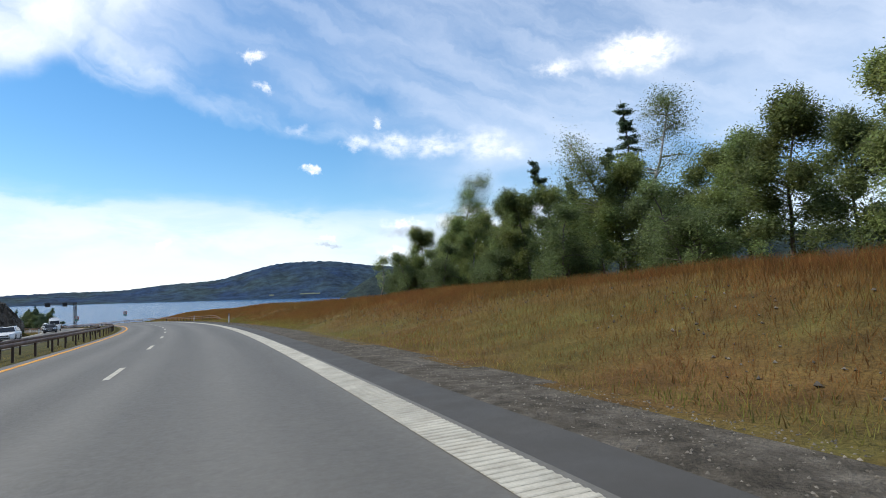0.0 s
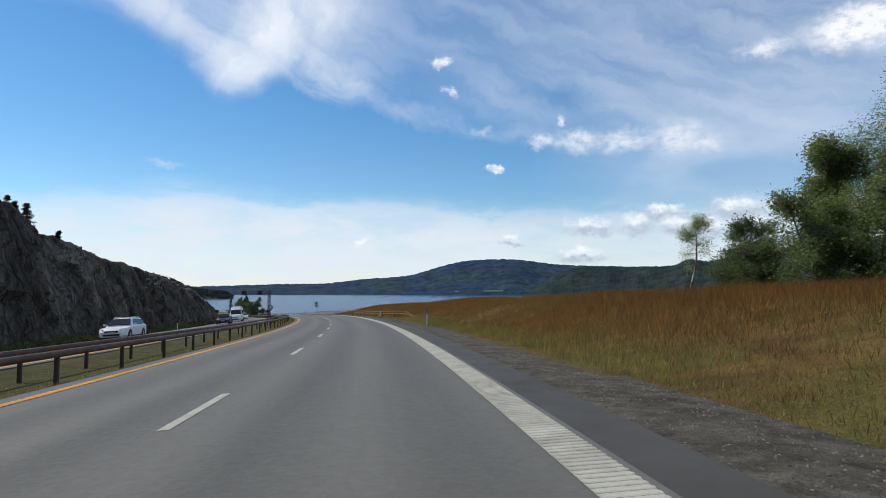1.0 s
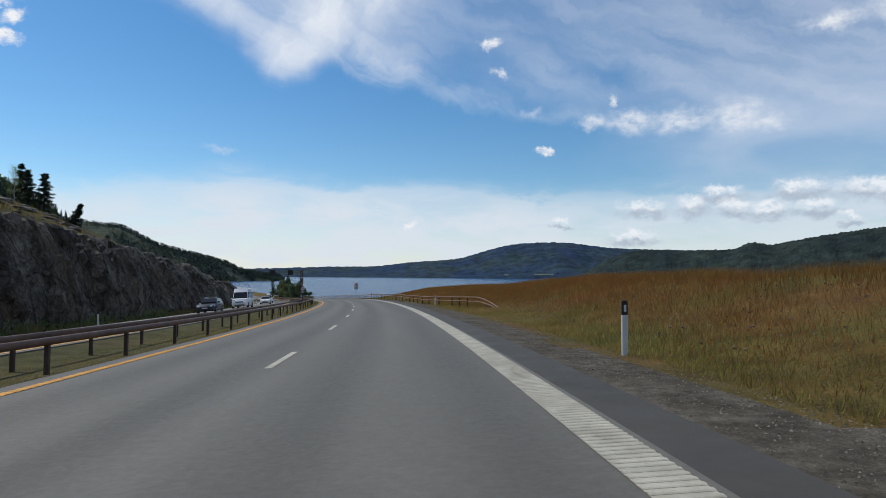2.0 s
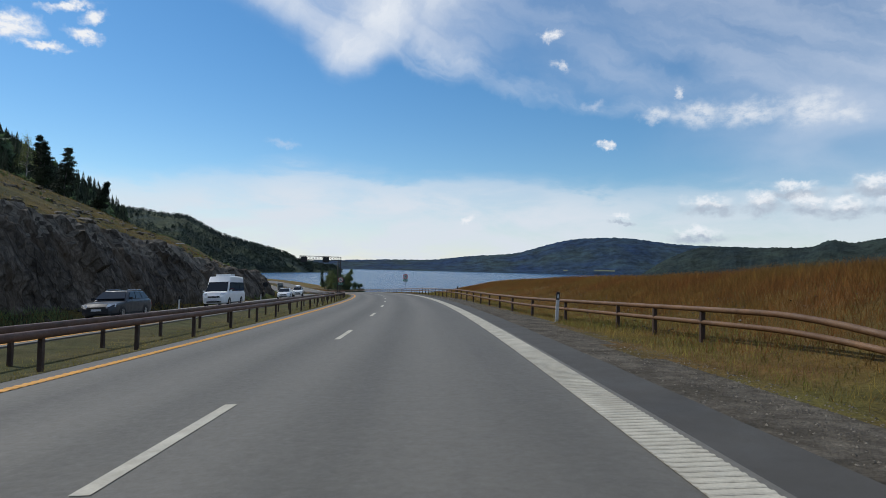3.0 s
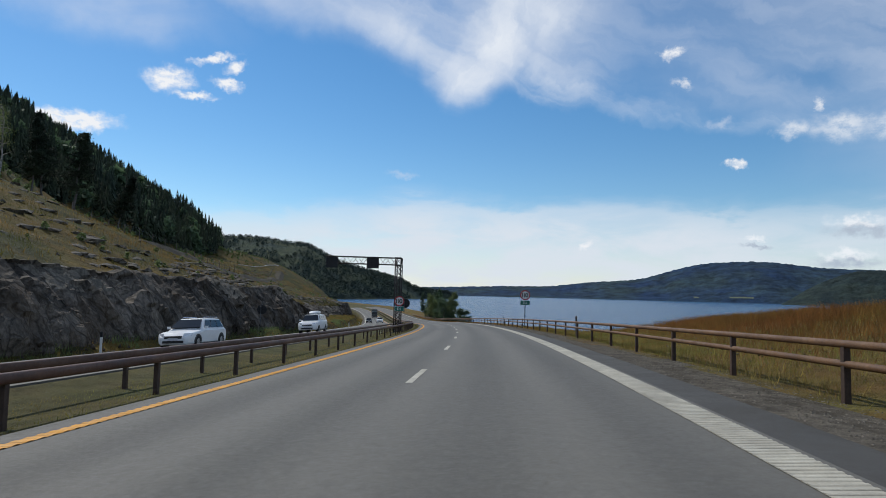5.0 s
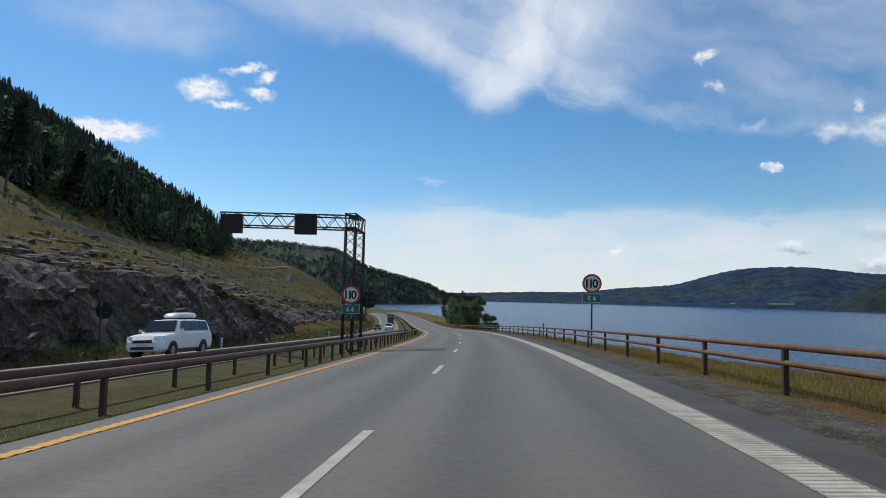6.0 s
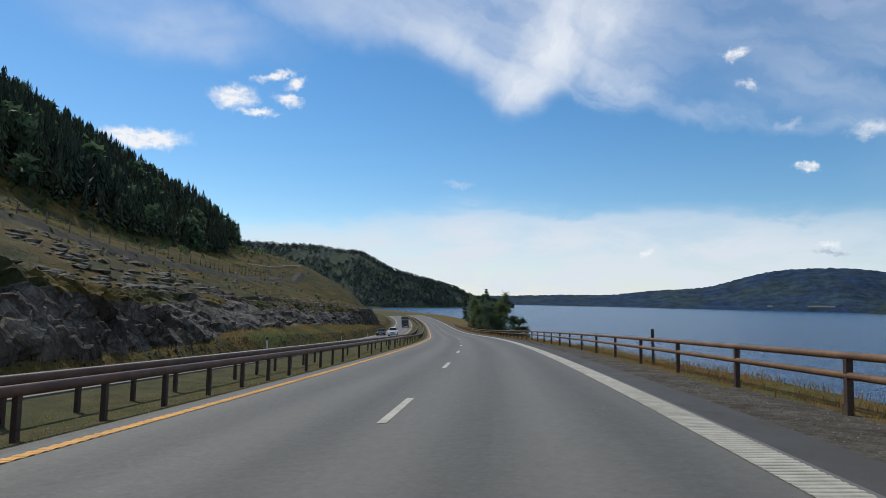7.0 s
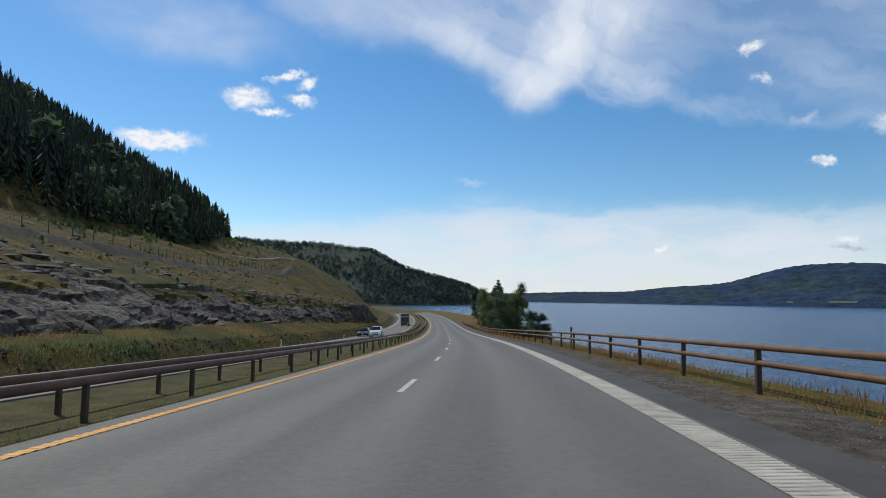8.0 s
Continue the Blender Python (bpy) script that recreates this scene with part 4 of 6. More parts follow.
# ---- the blasted rock cut ----
def build_rock():
    s = np.arange(18, 470, 0.4)
    u = np.concatenate([np.linspace(0, 1, 30), 1 + np.linspace(0.06, 0.75, 8)])
    S, U = np.meshgrid(s, u, indexing="ij")
    top, le, e = rocktop(S), lean(S), set_back(S)
    foot = at(S, -21.9)[..., 2] - 0.7 + 0.32 * e
    line = np.interp(S, LINE_S, LINE_Z)
    d = 21.9 + e + np.where(U <= 1, le * np.clip(U, 0, 1) ** 1.6, le + (U - 1) * 6.5)
    z = np.where(U <= 1, foot + (line + top - foot) * np.clip(U, 0, 1), 0)
    back = ground(S, -d - 0.4) - 0.15 - 0.35 * ramp(U, 1.3, 1.75)
    z = np.where(U > 1, np.maximum(line + top * (1 - 0.02 * (U - 1)), back) * (1 - ramp(U, 1.1, 1.75)) + back * ramp(U, 1.1, 1.75), z)
    v = at(S, -d, 0, False)
    v[..., 2] = z
    h = np.interp(S, LINE_S, LINE_H)
    out = np.stack([np.cos(h), np.sin(h)], -1)
    flatv, n = v.reshape(-1, 3), S.size
    push, lift = np.zeros(n), np.zeros(n)
    uu, ss, dd = U.ravel(), S.ravel(), d.ravel()
    broken = ramp(ss, 236, 262) * (1 - ramp(ss, 405, 420))
    for i in range(n):
        a, z0 = ss[i], flatv[i, 2]
        f = 0.0
        for k, (sx, sz, amp) in enumerate(((4.4, 8.5, 1.3), (1.9, 3.6, 0.75), (0.85, 1.5, 0.30), (0.42, 0.7, 0.10))):
            zz = sz * (1 - 0.7 * broken[i])
            w = a / sx * (1 - 0.35 * broken[i]) + 0.14 * (1 - broken[i]) * z0 / sz + k * 31.7
            c = noise.voronoi(Vector((w, z0 / zz, dd[i] / (5.0 - 3.0 * broken[i]) + k)))[1][0]
            r = math.sin(c.x * 127.1 + c.y * 311.7 + k) * 43758.5453
            f += amp * ((r - math.floor(r)) - 0.5)
            if k == 0:
                f += 0.22 * (w - c.x) * amp
        f += 0.9 * noise.noise(Vector((a / 11.0, z0 / 9.0, 4.2)))
        g = min(1.0, uu[i] * 5.0) * (1.0 if uu[i] < 1 else max(0.0, 1 - (uu[i] - 1) / 0.75))
        push[i] = f * g * (0.75 if uu[i] < 1 else 0.35)
        lift[i] = f * (0.3 if uu[i] < 0.9 else 0.38) * g
    v = v.reshape(-1, 3)
    o2 = out.reshape(-1, 2)
    v[:, 0] += o2[:, 0] * push
    v[:, 1] += o2[:, 1] * push
    v[:, 2] += lift
    q = grid_faces(len(s), len(u))
    tri = np.concatenate([q[:, [0, 1, 2]], q[:, [0, 2, 3]]])
    me = mesh("rock_cut", v, tri)
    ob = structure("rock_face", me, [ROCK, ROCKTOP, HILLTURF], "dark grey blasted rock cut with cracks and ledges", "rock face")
    nz = np.zeros(len(me.polygons) * 3)
    me.polygons.foreach_get("normal", nz)
    cen = np.zeros(len(me.polygons) * 3)
    me.polygons.foreach_get("center", cen)
    nz, cen = nz.reshape(-1, 3), cen.reshape(-1, 3)
    jr = rough(cen[:, 0] * 2.0, cen[:, 1] * 2.0 + cen[:, 2], 5.0)
    uf = np.concatenate([np.repeat(u[None, :-1], len(s) - 1, 0).ravel()] * 2)
    sf = np.concatenate([np.repeat(s[:-1, None], len(u) - 1, 1).ravel()] * 2)
    # upward facets take the paler rock: sun on the ledges put into colour
    idx = np.where((nz[:, 2] > 0.5) & (jr > np.where(sf > 236, 0.4, -0.1)) & (uf > np.where(sf > 236, 0.3, 0.72)), 1, 0)
    earth = (sf > 238) & (sf < 400) & (uf > 0.78) & (jr + rough(cen[:, 0] * 0.7, cen[:, 1] * 0.7, 3.0) > 0.1)
    idx = np.where(((uf > 1.2) & (jr < 0.25)) | earth, 2, idx)
    me.polygons.foreach_set("material_index", idx.astype(np.int32))


build_rock()


# ---- the wooded hill beyond the bay ----
def mid_hill():
    deg = [20.6, 21.6, 23.4, 24.8, 25.4, 26.3, 28.4, 30.6, 32.4, 33.4, 34.4, 35.6, 37.4, 39, 41, 44, 50, 60]
    el = [-0.6, 0.12, 0.3, 0.5, 0.75, 1.3, 1.85, 2.42, 2.9, 3.4, 4.02, 4.5, 4.6, 4.86, 4.95, 4.95, 5.2, 5.4]
    b = np.linspace(20.6, 54, 190)
    e = np.interp(b, deg, el)
    r0 = np.interp(b, [20.6, 24.2, 30, 40, 54], [1750, 1620, 1250, 950, 900])
    r1 = r0 + np.interp(b, [20.6, 25, 28, 40, 54], [60, 130, 480, 1000, 1000])
    rows = np.linspace(0, 1.25, 26)
    B, R = np.meshgrid(np.radians(b), rows, indexing="ij")
    D = r0[:, None] + (r1 - r0)[:, None] * R
    top = -9 + np.tan(np.radians(e))[:, None] * r1[:, None]
    prof = np.interp(R, [0, 0.15, 0.5, 0.8, 1.0, 1.25], [0, 0.10, 0.44, 0.83, 1.0, 0.9])
    nzs = 0.10 * rough(B * 300, R * 17, 8.0) * np.sin(np.clip(R, 0, 1) * np.pi)
    Z = LAKE - 1.5 + np.maximum(top - LAKE + 1, 0.5) * (prof + nzs)
    X, Y = -60 - np.sin(B) * D, 230.5 + np.cos(B) * D
    me = mesh("wooded_hill", np.stack([X, Y, Z], -1).reshape(-1, 3), grid_faces(len(b), len(rows)), True)
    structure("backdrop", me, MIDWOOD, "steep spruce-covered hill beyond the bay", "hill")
    return X, Y, Z, B, R


MID = mid_hill()


# ---- woods ----
def spruce_template(seed, tiers=7, spikes=9):
    rng = np.random.default_rng(seed)
    v, f = [], []
    for k in range(tiers):
        z0 = 0.06 + 0.86 * k / tiers
        r = (1 - k / tiers) ** 0.85 * 0.17 + 0.012
        for i in range(spikes):
            a = 2 * np.pi * (i + rng.uniform(-0.4, 0.4)) / spikes
            w = 2 * np.pi / spikes * rng.uniform(0.5, 0.85)
            rr = r * rng.uniform(0.65, 1.2)
            n = len(v)
            v += [(0.012 * math.cos(a), 0.012 * math.sin(a), z0 + 0.16), (rr * math.cos(a - w / 2) * 0.8, rr * math.sin(a - w / 2) * 0.8, z0 + rng.uniform(0.0, 0.04)),
                  (rr * math.cos(a), rr * math.sin(a), z0 - rng.uniform(0.0, 0.03)), (rr * math.cos(a + w / 2) * 0.8, rr * math.sin(a + w / 2) * 0.8, z0 + rng.uniform(0.0, 0.04))]
            f += [(n, n + 1, n + 2), (n, n + 2, n + 3)]
    n = len(v)
    v += [(0.012, 0, 0.88), (-0.006, 0.01, 0.88), (-0.006, -0.01, 0.88), (0, 0, 1.0)]
    f += [(n, n + 1, n + 3), (n + 1, n + 2, n + 3), (n + 2, n, n + 3)]
    n = len(v)
    v += [(0.012, 0, -0.05), (-0.006, 0.01, -0.05), (-0.006, -0.01, -0.05), (0, 0, 0.6)]
    f += [(n, n + 1, n + 3), (n + 1, n + 2, n + 3), (n + 2, n, n + 3)]
    return np.array(v), np.array(f)


def leafy_template(seed, n=90):
    """A broad-leaved crown of loose clumps for far woods."""
    rng = np.random.default_rng(seed)
    v, f = [], []
    for k in range(n):
        a, h = rng.uniform(0, 2 * np.pi), rng.uniform(0.18, 1.0)
        r = 0.26 * math.sin(min(1, (h - 0.1) / 0.9) ** 0.8 * np.pi) ** 0.6 * rng.uniform(0.35, 1.05) + 0.02
        c = np.array([r * math.cos(a), r * math.sin(a), h])
        s = 0.085 * rng.uniform(0.6, 1.3)
        for _ in range(2):
            p = rng.normal(size=(3, 3)) * s
            i = len(v)
            v += [tuple(c + p[0]), tuple(c + p[1]), tuple(c + p[2])]
            f.append((i, i + 1, i + 2))
    i = len(v)
    v += [(0.012, 0, -0.05), (-0.006, 0.01, -0.05), (-0.006, -0.01, -0.05), (0, 0, 0.75)]
    f += [(i, i + 1, i + 3), (i + 1, i + 2, i + 3), (i + 2, i, i + 3)]
    return np.array(v), np.array(f)


SPRUCE_T = [spruce_template(k) for k in range(4)]
LOW_T = [spruce_template(10 + k, 4, 6) for k in range(3)] + [leafy_template(50 + k, 26) for k in range(3)]
LEAFY_T = [leafy_template(20 + k) for k in range(3)]


def woods(name, places, heights, templates, mat, label, category="woods", seed=1, wide=(0.8, 1.25)):
    """Many trees in one mesh."""
    rng = np.random.default_rng(seed)
    V, F, base = [], [], 0
    pick = rng.integers(0, len(templates), len(places))
    for p, h, k in zip(places, heights, pick):
        tv, tf = templates[k]
        a, w = rng.uniform(0, 6.283), rng.uniform(*wide)
        c, s = math.cos(a), math.sin(a)
        x, y = tv[:, 0] * h * w, tv[:, 1] * h * w
        V.append(np.stack([p[0] + x * c - y * s, p[1] + x * s + y * c, p[2] + tv[:, 2] * h], 1))
        F.append(tf + base)
        base += len(tv)
    me = mesh(name, np.concatenate(V), np.concatenate(F))
    return tagged(part(name, me, mat), label, category, kind="stuff")


def hillside_woods():
    rng = np.random.default_rng(5)
    n = 5200
    s, d = rng.uniform(175, 700, n), rng.uniform(95, 330, n)
    d = 95 + (d - 95) * rng.uniform(0.35, 1.0, n)
    front = np.interp(s, [170, 300, 385, 400, 420, 460, 510, 560, 630], [126, 122, 117, 108, 102, 101, 98, 104, 124]) + 2.5 * rough(s * 0.9, s * 0.4, 3.0)
    ok = (d > front) & (s < 634 - 0.1 * (d - 124) + 3 * rough(d, d * 0.3, 6.0)) & ((d < 200) | (rng.uniform(size=n) < 0.8))
    s, d = s[ok], d[ok]
    v = at(s, -d, 0, False)
    v[:, 2] = ground(s, -d) - 0.3
    h = rng.uniform(11, 21, len(s)) * (0.75 + 0.25 * ramp(d - front[ok], 0, 20))
    mix = rng.uniform(size=len(s)) < 0.92
    woods("spruce_forest", v[mix], h[mix], SPRUCE_T, NEEDLE, "dense dark spruce forest on the steep hillside", "forest", 6)
    woods("birch_forest", v[~mix], h[~mix] * 0.8, LEAFY_T, PINE, "scattered broad-leaved trees among the spruces", "forest", 7)
    # low young growth on the open slope
    n = 6500
    s, d = rng.uniform(110, 640, n), rng.uniform(30, 124, n)
    keep = rng.uniform(size=n) < (0.15 + 0.6 * ramp(d, 45, 104)) * (rough(s * 0.6, d * 1.3, 17.0) > 0.0)
    s, d = s[keep], d[keep]
    v = at(s, -d, 0, False)
    v[:, 2] = ground(s, -d) - 0.1
    woods("hillside_bush", v, rng.uniform(0.35, 1.0, len(s)) * (1 + 1.3 * ramp(d, 70, 110)), LEAFY_T, BUSHLEAF, "low green shrubs scattered over the open hillside", "shrubs", 8, (1.0, 1.7))


hillside_woods()


def mid_woods():
    X, Y, Z, B, R = MID
    rng = np.random.default_rng(9)
    n = 11000
    i, j = rng.integers(2, X.shape[0] - 1, n), rng.integers(1, 21, n)
    fi, fj = rng.uniform(size=n), rng.uniform(size=n)

    def pick(a):
        return (a[i, j] * (1 - fi) * (1 - fj) + a[i + 0, j + 1] * (1 - fi) * fj + a[np.minimum(i + 1, X.shape[0] - 1), j] * fi * (1 - fj) + a[np.minimum(i + 1, X.shape[0] - 1), j + 1] * fi * fj)

    v = np.stack([pick(X), pick(Y), pick(Z) - 0.5], 1)
    thin = rough(v[:, 0] * 0.11, v[:, 1] * 0.11, 12.0) + rng.normal(0, 0.25, n)
    v = v[(v[:, 2] > LAKE) & (thin < 0.45)]
    woods("far_spruce_forest", v, rng.uniform(6.0, 10.0, len(v)), LOW_T, HAZENEEDLE, "spruce forest over the hill beyond the bay", "forest", 10, (1.1, 1.8))


mid_woods()
# ---- guard rails ----
def tube(points, r, sides=10, cap=True):
    """A round bar along points."""
    p = np.asarray(points, float)
    t = np.gradient(p, axis=0)
    t /= np.linalg.norm(t, axis=1)[:, None]
    a = np.cross(t, (0, 0, 1.0))
    bad = np.linalg.norm(a, axis=1) < 1e-6
    a[bad] = (1, 0, 0)
    a /= np.linalg.norm(a, axis=1)[:, None]
    b = np.cross(t, a)
    g = np.linspace(0, 2 * np.pi, sides, endpoint=False)
    rr = np.broadcast_to(np.asarray(r, float), (len(p),))
    v = p[:, None] + rr[:, None, None] * (np.cos(g)[None, :, None] * a[:, None] + np.sin(g)[None, :, None] * b[:, None])
    v = v.reshape(-1, 3)
    f = []
    for i in range(len(p) - 1):
        for k in range(sides):
            k2 = (k + 1) % sides
            f.append((i * sides + k, i * sides + k2, (i + 1) * sides + k2, (i + 1) * sides + k))
    if cap:
        f.append(tuple(range(sides - 1, -1, -1)))
        f.append(tuple((len(p) - 1) * sides + k for k in range(sides)))
    return v, f


def bar_mesh(name, pts, r, sides=10):
    v, f = tube(pts, r, sides)
    return mesh(name, [tuple(x) for x in v], f, True)


def join(name, pieces, smooth=False):
    """One mesh from several (verts, faces)."""
    V, F, n = [], [], 0
    for v, f in pieces:
        V += [tuple(map(float, x)) for x in v]
        F += [tuple(int(i) + n for i in q) for q in f]
        n += len(v)
    return mesh(name, V, F, smooth)


def box(cx, cy, cz, sx, sy, sz, bevel=0.0):
    """Verts and faces of a box, with chamfered upright edges if bevel is given."""
    x, y, z = sx / 2, sy / 2, sz / 2
    if bevel:
        ring = [(x - bevel, -y), (x, -y + bevel), (x, y - bevel), (x - bevel, y), (-x + bevel, y), (-x, y - bevel), (-x, -y + bevel), (-x + bevel, -y)]
    else:
        ring = [(x, -y), (x, y), (-x, y), (-x, -y)]
    n = len(ring)
    v = [(cx + a, cy + b, cz - z) for a, b in ring] + [(cx + a, cy + b, cz + z) for a, b in ring]
    f = [(i, (i + 1) % n, n + (i + 1) % n, n + i) for i in range(n)] + [tuple(range(n - 1, -1, -1)), tuple(range(n, 2 * n))]
    return v, f


def channel_post(height):
    """A folded C-section steel post."""
    t = 0.012
    return [box(0, -0.042, height / 2 - 0.3, 0.09, t, height + 0.6), box(0.04, 0, height / 2 - 0.3, t, 0.08, height + 0.6), box(-0.04, 0, height / 2 - 0.3, t, 0.08, height + 0.6),
            box(0, 0, height - 0.01, 0.092, 0.096, 0.012)]


def guard_rail(label, s0, s1, o_of, bars, post_h, posts, post_mat, group):
    rail = thing("guard_rail", label, "guard rail", group)
    s = np.unique(np.concatenate([np.arange(s0, min(s0 + 24, s1), 0.5), np.arange(s0 + 24, s1 + 0.1, 2.0)]))
    for name, h_of, r, squash in bars:
        o = o_of(s)
        h = h_of(s)
        pts = at(s, o, h)
        if squash:
            prof = [(0.03, 0.085), (0.06, 0.07), (0.075, 0.04), (0.08, 0.0), (0.075, -0.04), (0.06, -0.07), (0.03, -0.085), (-0.03, -0.08), (-0.045, -0.05), (-0.045, 0.05), (-0.03, 0.08)]
            hd = np.interp(s, LINE_S, LINE_H)
            V = []
            for q, a in zip(pts, hd):
                V += [(q[0] + math.cos(a) * squash * b, q[1] + math.sin(a) * squash * b, q[2] + c) for b, c in prof]
            m = len(prof)
            F = [(i * m + k, i * m + (k + 1) % m, (i + 1) * m + (k + 1) % m, (i + 1) * m + k) for i in range(len(s) - 1) for k in range(m)]
            F += [tuple(range(m)), tuple((len(s) - 1) * m + k for k in range(m - 1, -1, -1))]
            part(name, mesh(name, V, F, True), BEAM, rail)
        else:
            part(name, bar_mesh(name, pts, r, 10), CORTEN, rail)
    me = join("post", channel_post(post_h))
    top = bars[0][1]
    for q in posts:
        ob = part("post", me, post_mat, rail)
        sunk = float(top(np.array([q]))[0] - top(np.array([300.0]))[0])
        p = at(q, float(o_of(np.array([q]))[0]), 0)
        ob.matrix_basis = Matrix.Translation((*p[:2], float(ground(q, float(o_of(np.array([q]))[0]))) + sunk)) @ pose(0, 0, 0, 0, 0, facing(q))
    return rail


def shore_o(s):
    return 4.55 + 2.4 * ramp(-s, -119.0, -92.0)


def shore_h(base):
    return lambda s: base - 0.14 * ramp(-s, -150.0, -125.0) - (base + 0.2) * ramp(-s, -101.0, -92.0)


guard_rail("rust-brown steel guard rail with two round bars beside the lake", 94, 440, shore_o,
           [("top_bar", shore_h(0.72), 0.058, 0), ("lower_bar", shore_h(0.44), 0.054, 0)], 0.80, np.concatenate([[102.8, 104.8], np.arange(106.8, 438, 4.0)]), POSTSTEEL, "guard rails")
_near_posts = np.concatenate([np.arange(-18.2, 200, 4.0), np.arange(201.8, 236, 2.0), np.arange(237.8, 560, 4.0)])
guard_rail("rust-brown steel guard rail along the grassy median beside the yellow line", -20, 560, lambda s: np.full(len(s), -7.15),
           [("rail_beam", lambda s: np.full(len(s), 0.56), 0, 1.0)], 0.66, _near_posts, POSTSTEEL, "guard rails")
guard_rail("rust-brown steel guard rail of the oncoming side of the median", -20, 560, lambda s: np.full(len(s), -8.95),
           [("rail_beam", lambda s: np.full(len(s), 0.56), 0, -1.0)], 0.66, _near_posts + 1.9, POSTSTEEL, "guard rails")


# ---- delineator posts ----
def delineator():
    ob = thing("delineator_post", "white plastic roadside delineator post with black top band", "delineator", "delineator posts")
    part("shaft", join("shaft", [box(0, 0, 0.28, 0.115, 0.045, 0.96, 0.012)]), WHITE, ob)
    part("band", join("band", [box(0, 0, 0.87, 0.118, 0.048, 0.24, 0.013), box(0, 0, 1.0, 0.10, 0.036, 0.03, 0.01)]), BLACK, ob, "black top band")
    part("reflector", join("reflector", [box(0, -0.027, 0.87, 0.045, 0.006, 0.13)]), SIGNWHITE, ob, "pale reflector strip")
    return ob


def place(ob, s, o, turn=0.0, lift=0.0, lean_deg=0.0):
    p = at(s, o, 0)
    z = float(ground(s, o))
    ob.matrix_basis = Matrix.Translation((p[0], p[1], z + lift)) @ pose(0, 0, 0, 0, lean_deg, facing(s) + turn)
    return ob


def dark_marker():
    ob = thing("delineator_post", "dark grey roadside marker post rising over the guard rail", "delineator", "marker posts at the rail")
    part("shaft", join("shaft", [box(0, 0, 0.30, 0.085, 0.05, 1.1, 0.012)]), WOODPOLE, ob)
    part("band", join("band", [box(0, 0, 0.98, 0.1, 0.055, 0.32, 0.013), box(0, 0, 1.15, 0.085, 0.04, 0.03, 0.01)]), POSTSTEEL, ob, "dark top band")
    part("reflector", join("reflector", [box(0, -0.03, 0.98, 0.045, 0.006, 0.13)]), GALV, ob)
    return ob


_dark = None
_first = place(delineator(), 71.0, 4.55)
for _s, _o in ((110.7, 4.75), (146.95, 4.68), (184.0, 4.7), (230.0, 4.75), (273.0, 4.8), (315.0, 4.8), (103.0, -18.9), (141.0, -18.9), (178.0, -18.9), (222.0, -18.9), (262.0, -18.9), (300.0, -18.9), (338.0, -18.9), (64.0, -18.9)):
    if _o > 0 and _s > 120:
        if _dark is None:
            _t = _dark = dark_marker()
        else:
            _t = copy_thing(_dark, Matrix())
    else:
        _t = copy_thing(_first, Matrix())
    place(_t, _s, _o if _o > 0 else -18.5, 0 if _o > 0 else 180, 0 if _o > 0 else 0.12, lean_deg=random.uniform(-3, 3))
# ---- signs ----
def lettering(text, size, depth, mat, parent, name, x, y, z, label=""):
    c = bpy.data.curves.new("letters", "FONT")
    c.body, c.size, c.extrude, c.align_x, c.align_y, c.offset = text, size, depth, "CENTER", "CENTER", size * (0.03 if size > 0.4 else 0.012)
    c.space_character = 0.72 if size > 0.4 else 1.0
    tmp = new("letters_tmp", c)
    dg = bpy.context.evaluated_depsgraph_get()
    me = bpy.data.meshes.new_from_object(tmp.evaluated_get(dg))
    bpy.data.objects.remove(tmp)
    co = np.array([v.co[:] for v in me.vertices])
    mid = (co.min(0) + co.max(0)) / 2
    me.transform(pose(x, y, z, 90, 0, 0) @ Matrix.Translation((-mid[0], -mid[1], 0)))
    me.name = name
    me.materials.clear()
    return part(name, me, mat, parent, label)


def disc(r, y0, y1, z, n=48):
    g = np.linspace(0, 2 * np.pi, n, endpoint=False)
    v = [(r * math.cos(a), y0, z + r * math.sin(a)) for a in g] + [(r * math.cos(a), y1, z + r * math.sin(a)) for a in g]
    f = [tuple(range(n)), tuple(range(2 * n - 1, n - 1, -1))] + [(i, n + i, n + (i + 1) % n, (i + 1) % n) for i in range(n)]
    return v, f


def speed_sign(height, pole):
    """Faces -y; height: the disc's middle over the ground."""
    sg = thing("speed_sign", "round red-rimmed 110 speed limit sign over a green road number plate", "road sign", "speed limit signs")
    part("rim", join("rim", [disc(0.5, -0.045, -0.02, height)]), RED, sg, "red sign rim")
    part("face", join("face", [disc(0.395, -0.049, -0.044, height)]), SIGNWHITE, sg, "white sign face")
    part("backing", join("backing", [disc(0.5, -0.02, 0.0, height)]), SIGNBACK, sg)
    lettering("110", 0.60, 0.003, BLACK, sg, "numerals", 0, -0.053, height, "black numerals")
    part("number_plate", join("number_plate", [box(0, -0.03, height - 0.77, 0.95, 0.02, 0.46)]), SIGNWHITE, sg, "white-edged plate")
    part("plate_field", join("plate_field", [box(0, -0.042, height - 0.77, 0.915, 0.005, 0.425)]), GREEN, sg, "green plate face")
    lettering("E 6", 0.34, 0.003, SIGNWHITE, sg, "letters", 0, -0.047, height - 0.77, "white letters")
    if pole:
        part("pole", bar_mesh("pole", [(0, 0.05, -0.6), (0, 0.05, height + 0.3)], 0.045, 12), GALV, sg, "dark steel pole")
        for z in (height - 0.25, height + 0.2, height - 0.77):
            part("clamp", join("clamp", [box(0, 0.03, z, 0.14, 0.10, 0.05)]), GALV, sg)
    return sg


place(speed_sign(3.28, True), 212.3, 5.0, -3)


# ---- the lattice gantry ----
def rod(a, b, r=0.03, sides=5):
    return tube([a, b], r, sides)


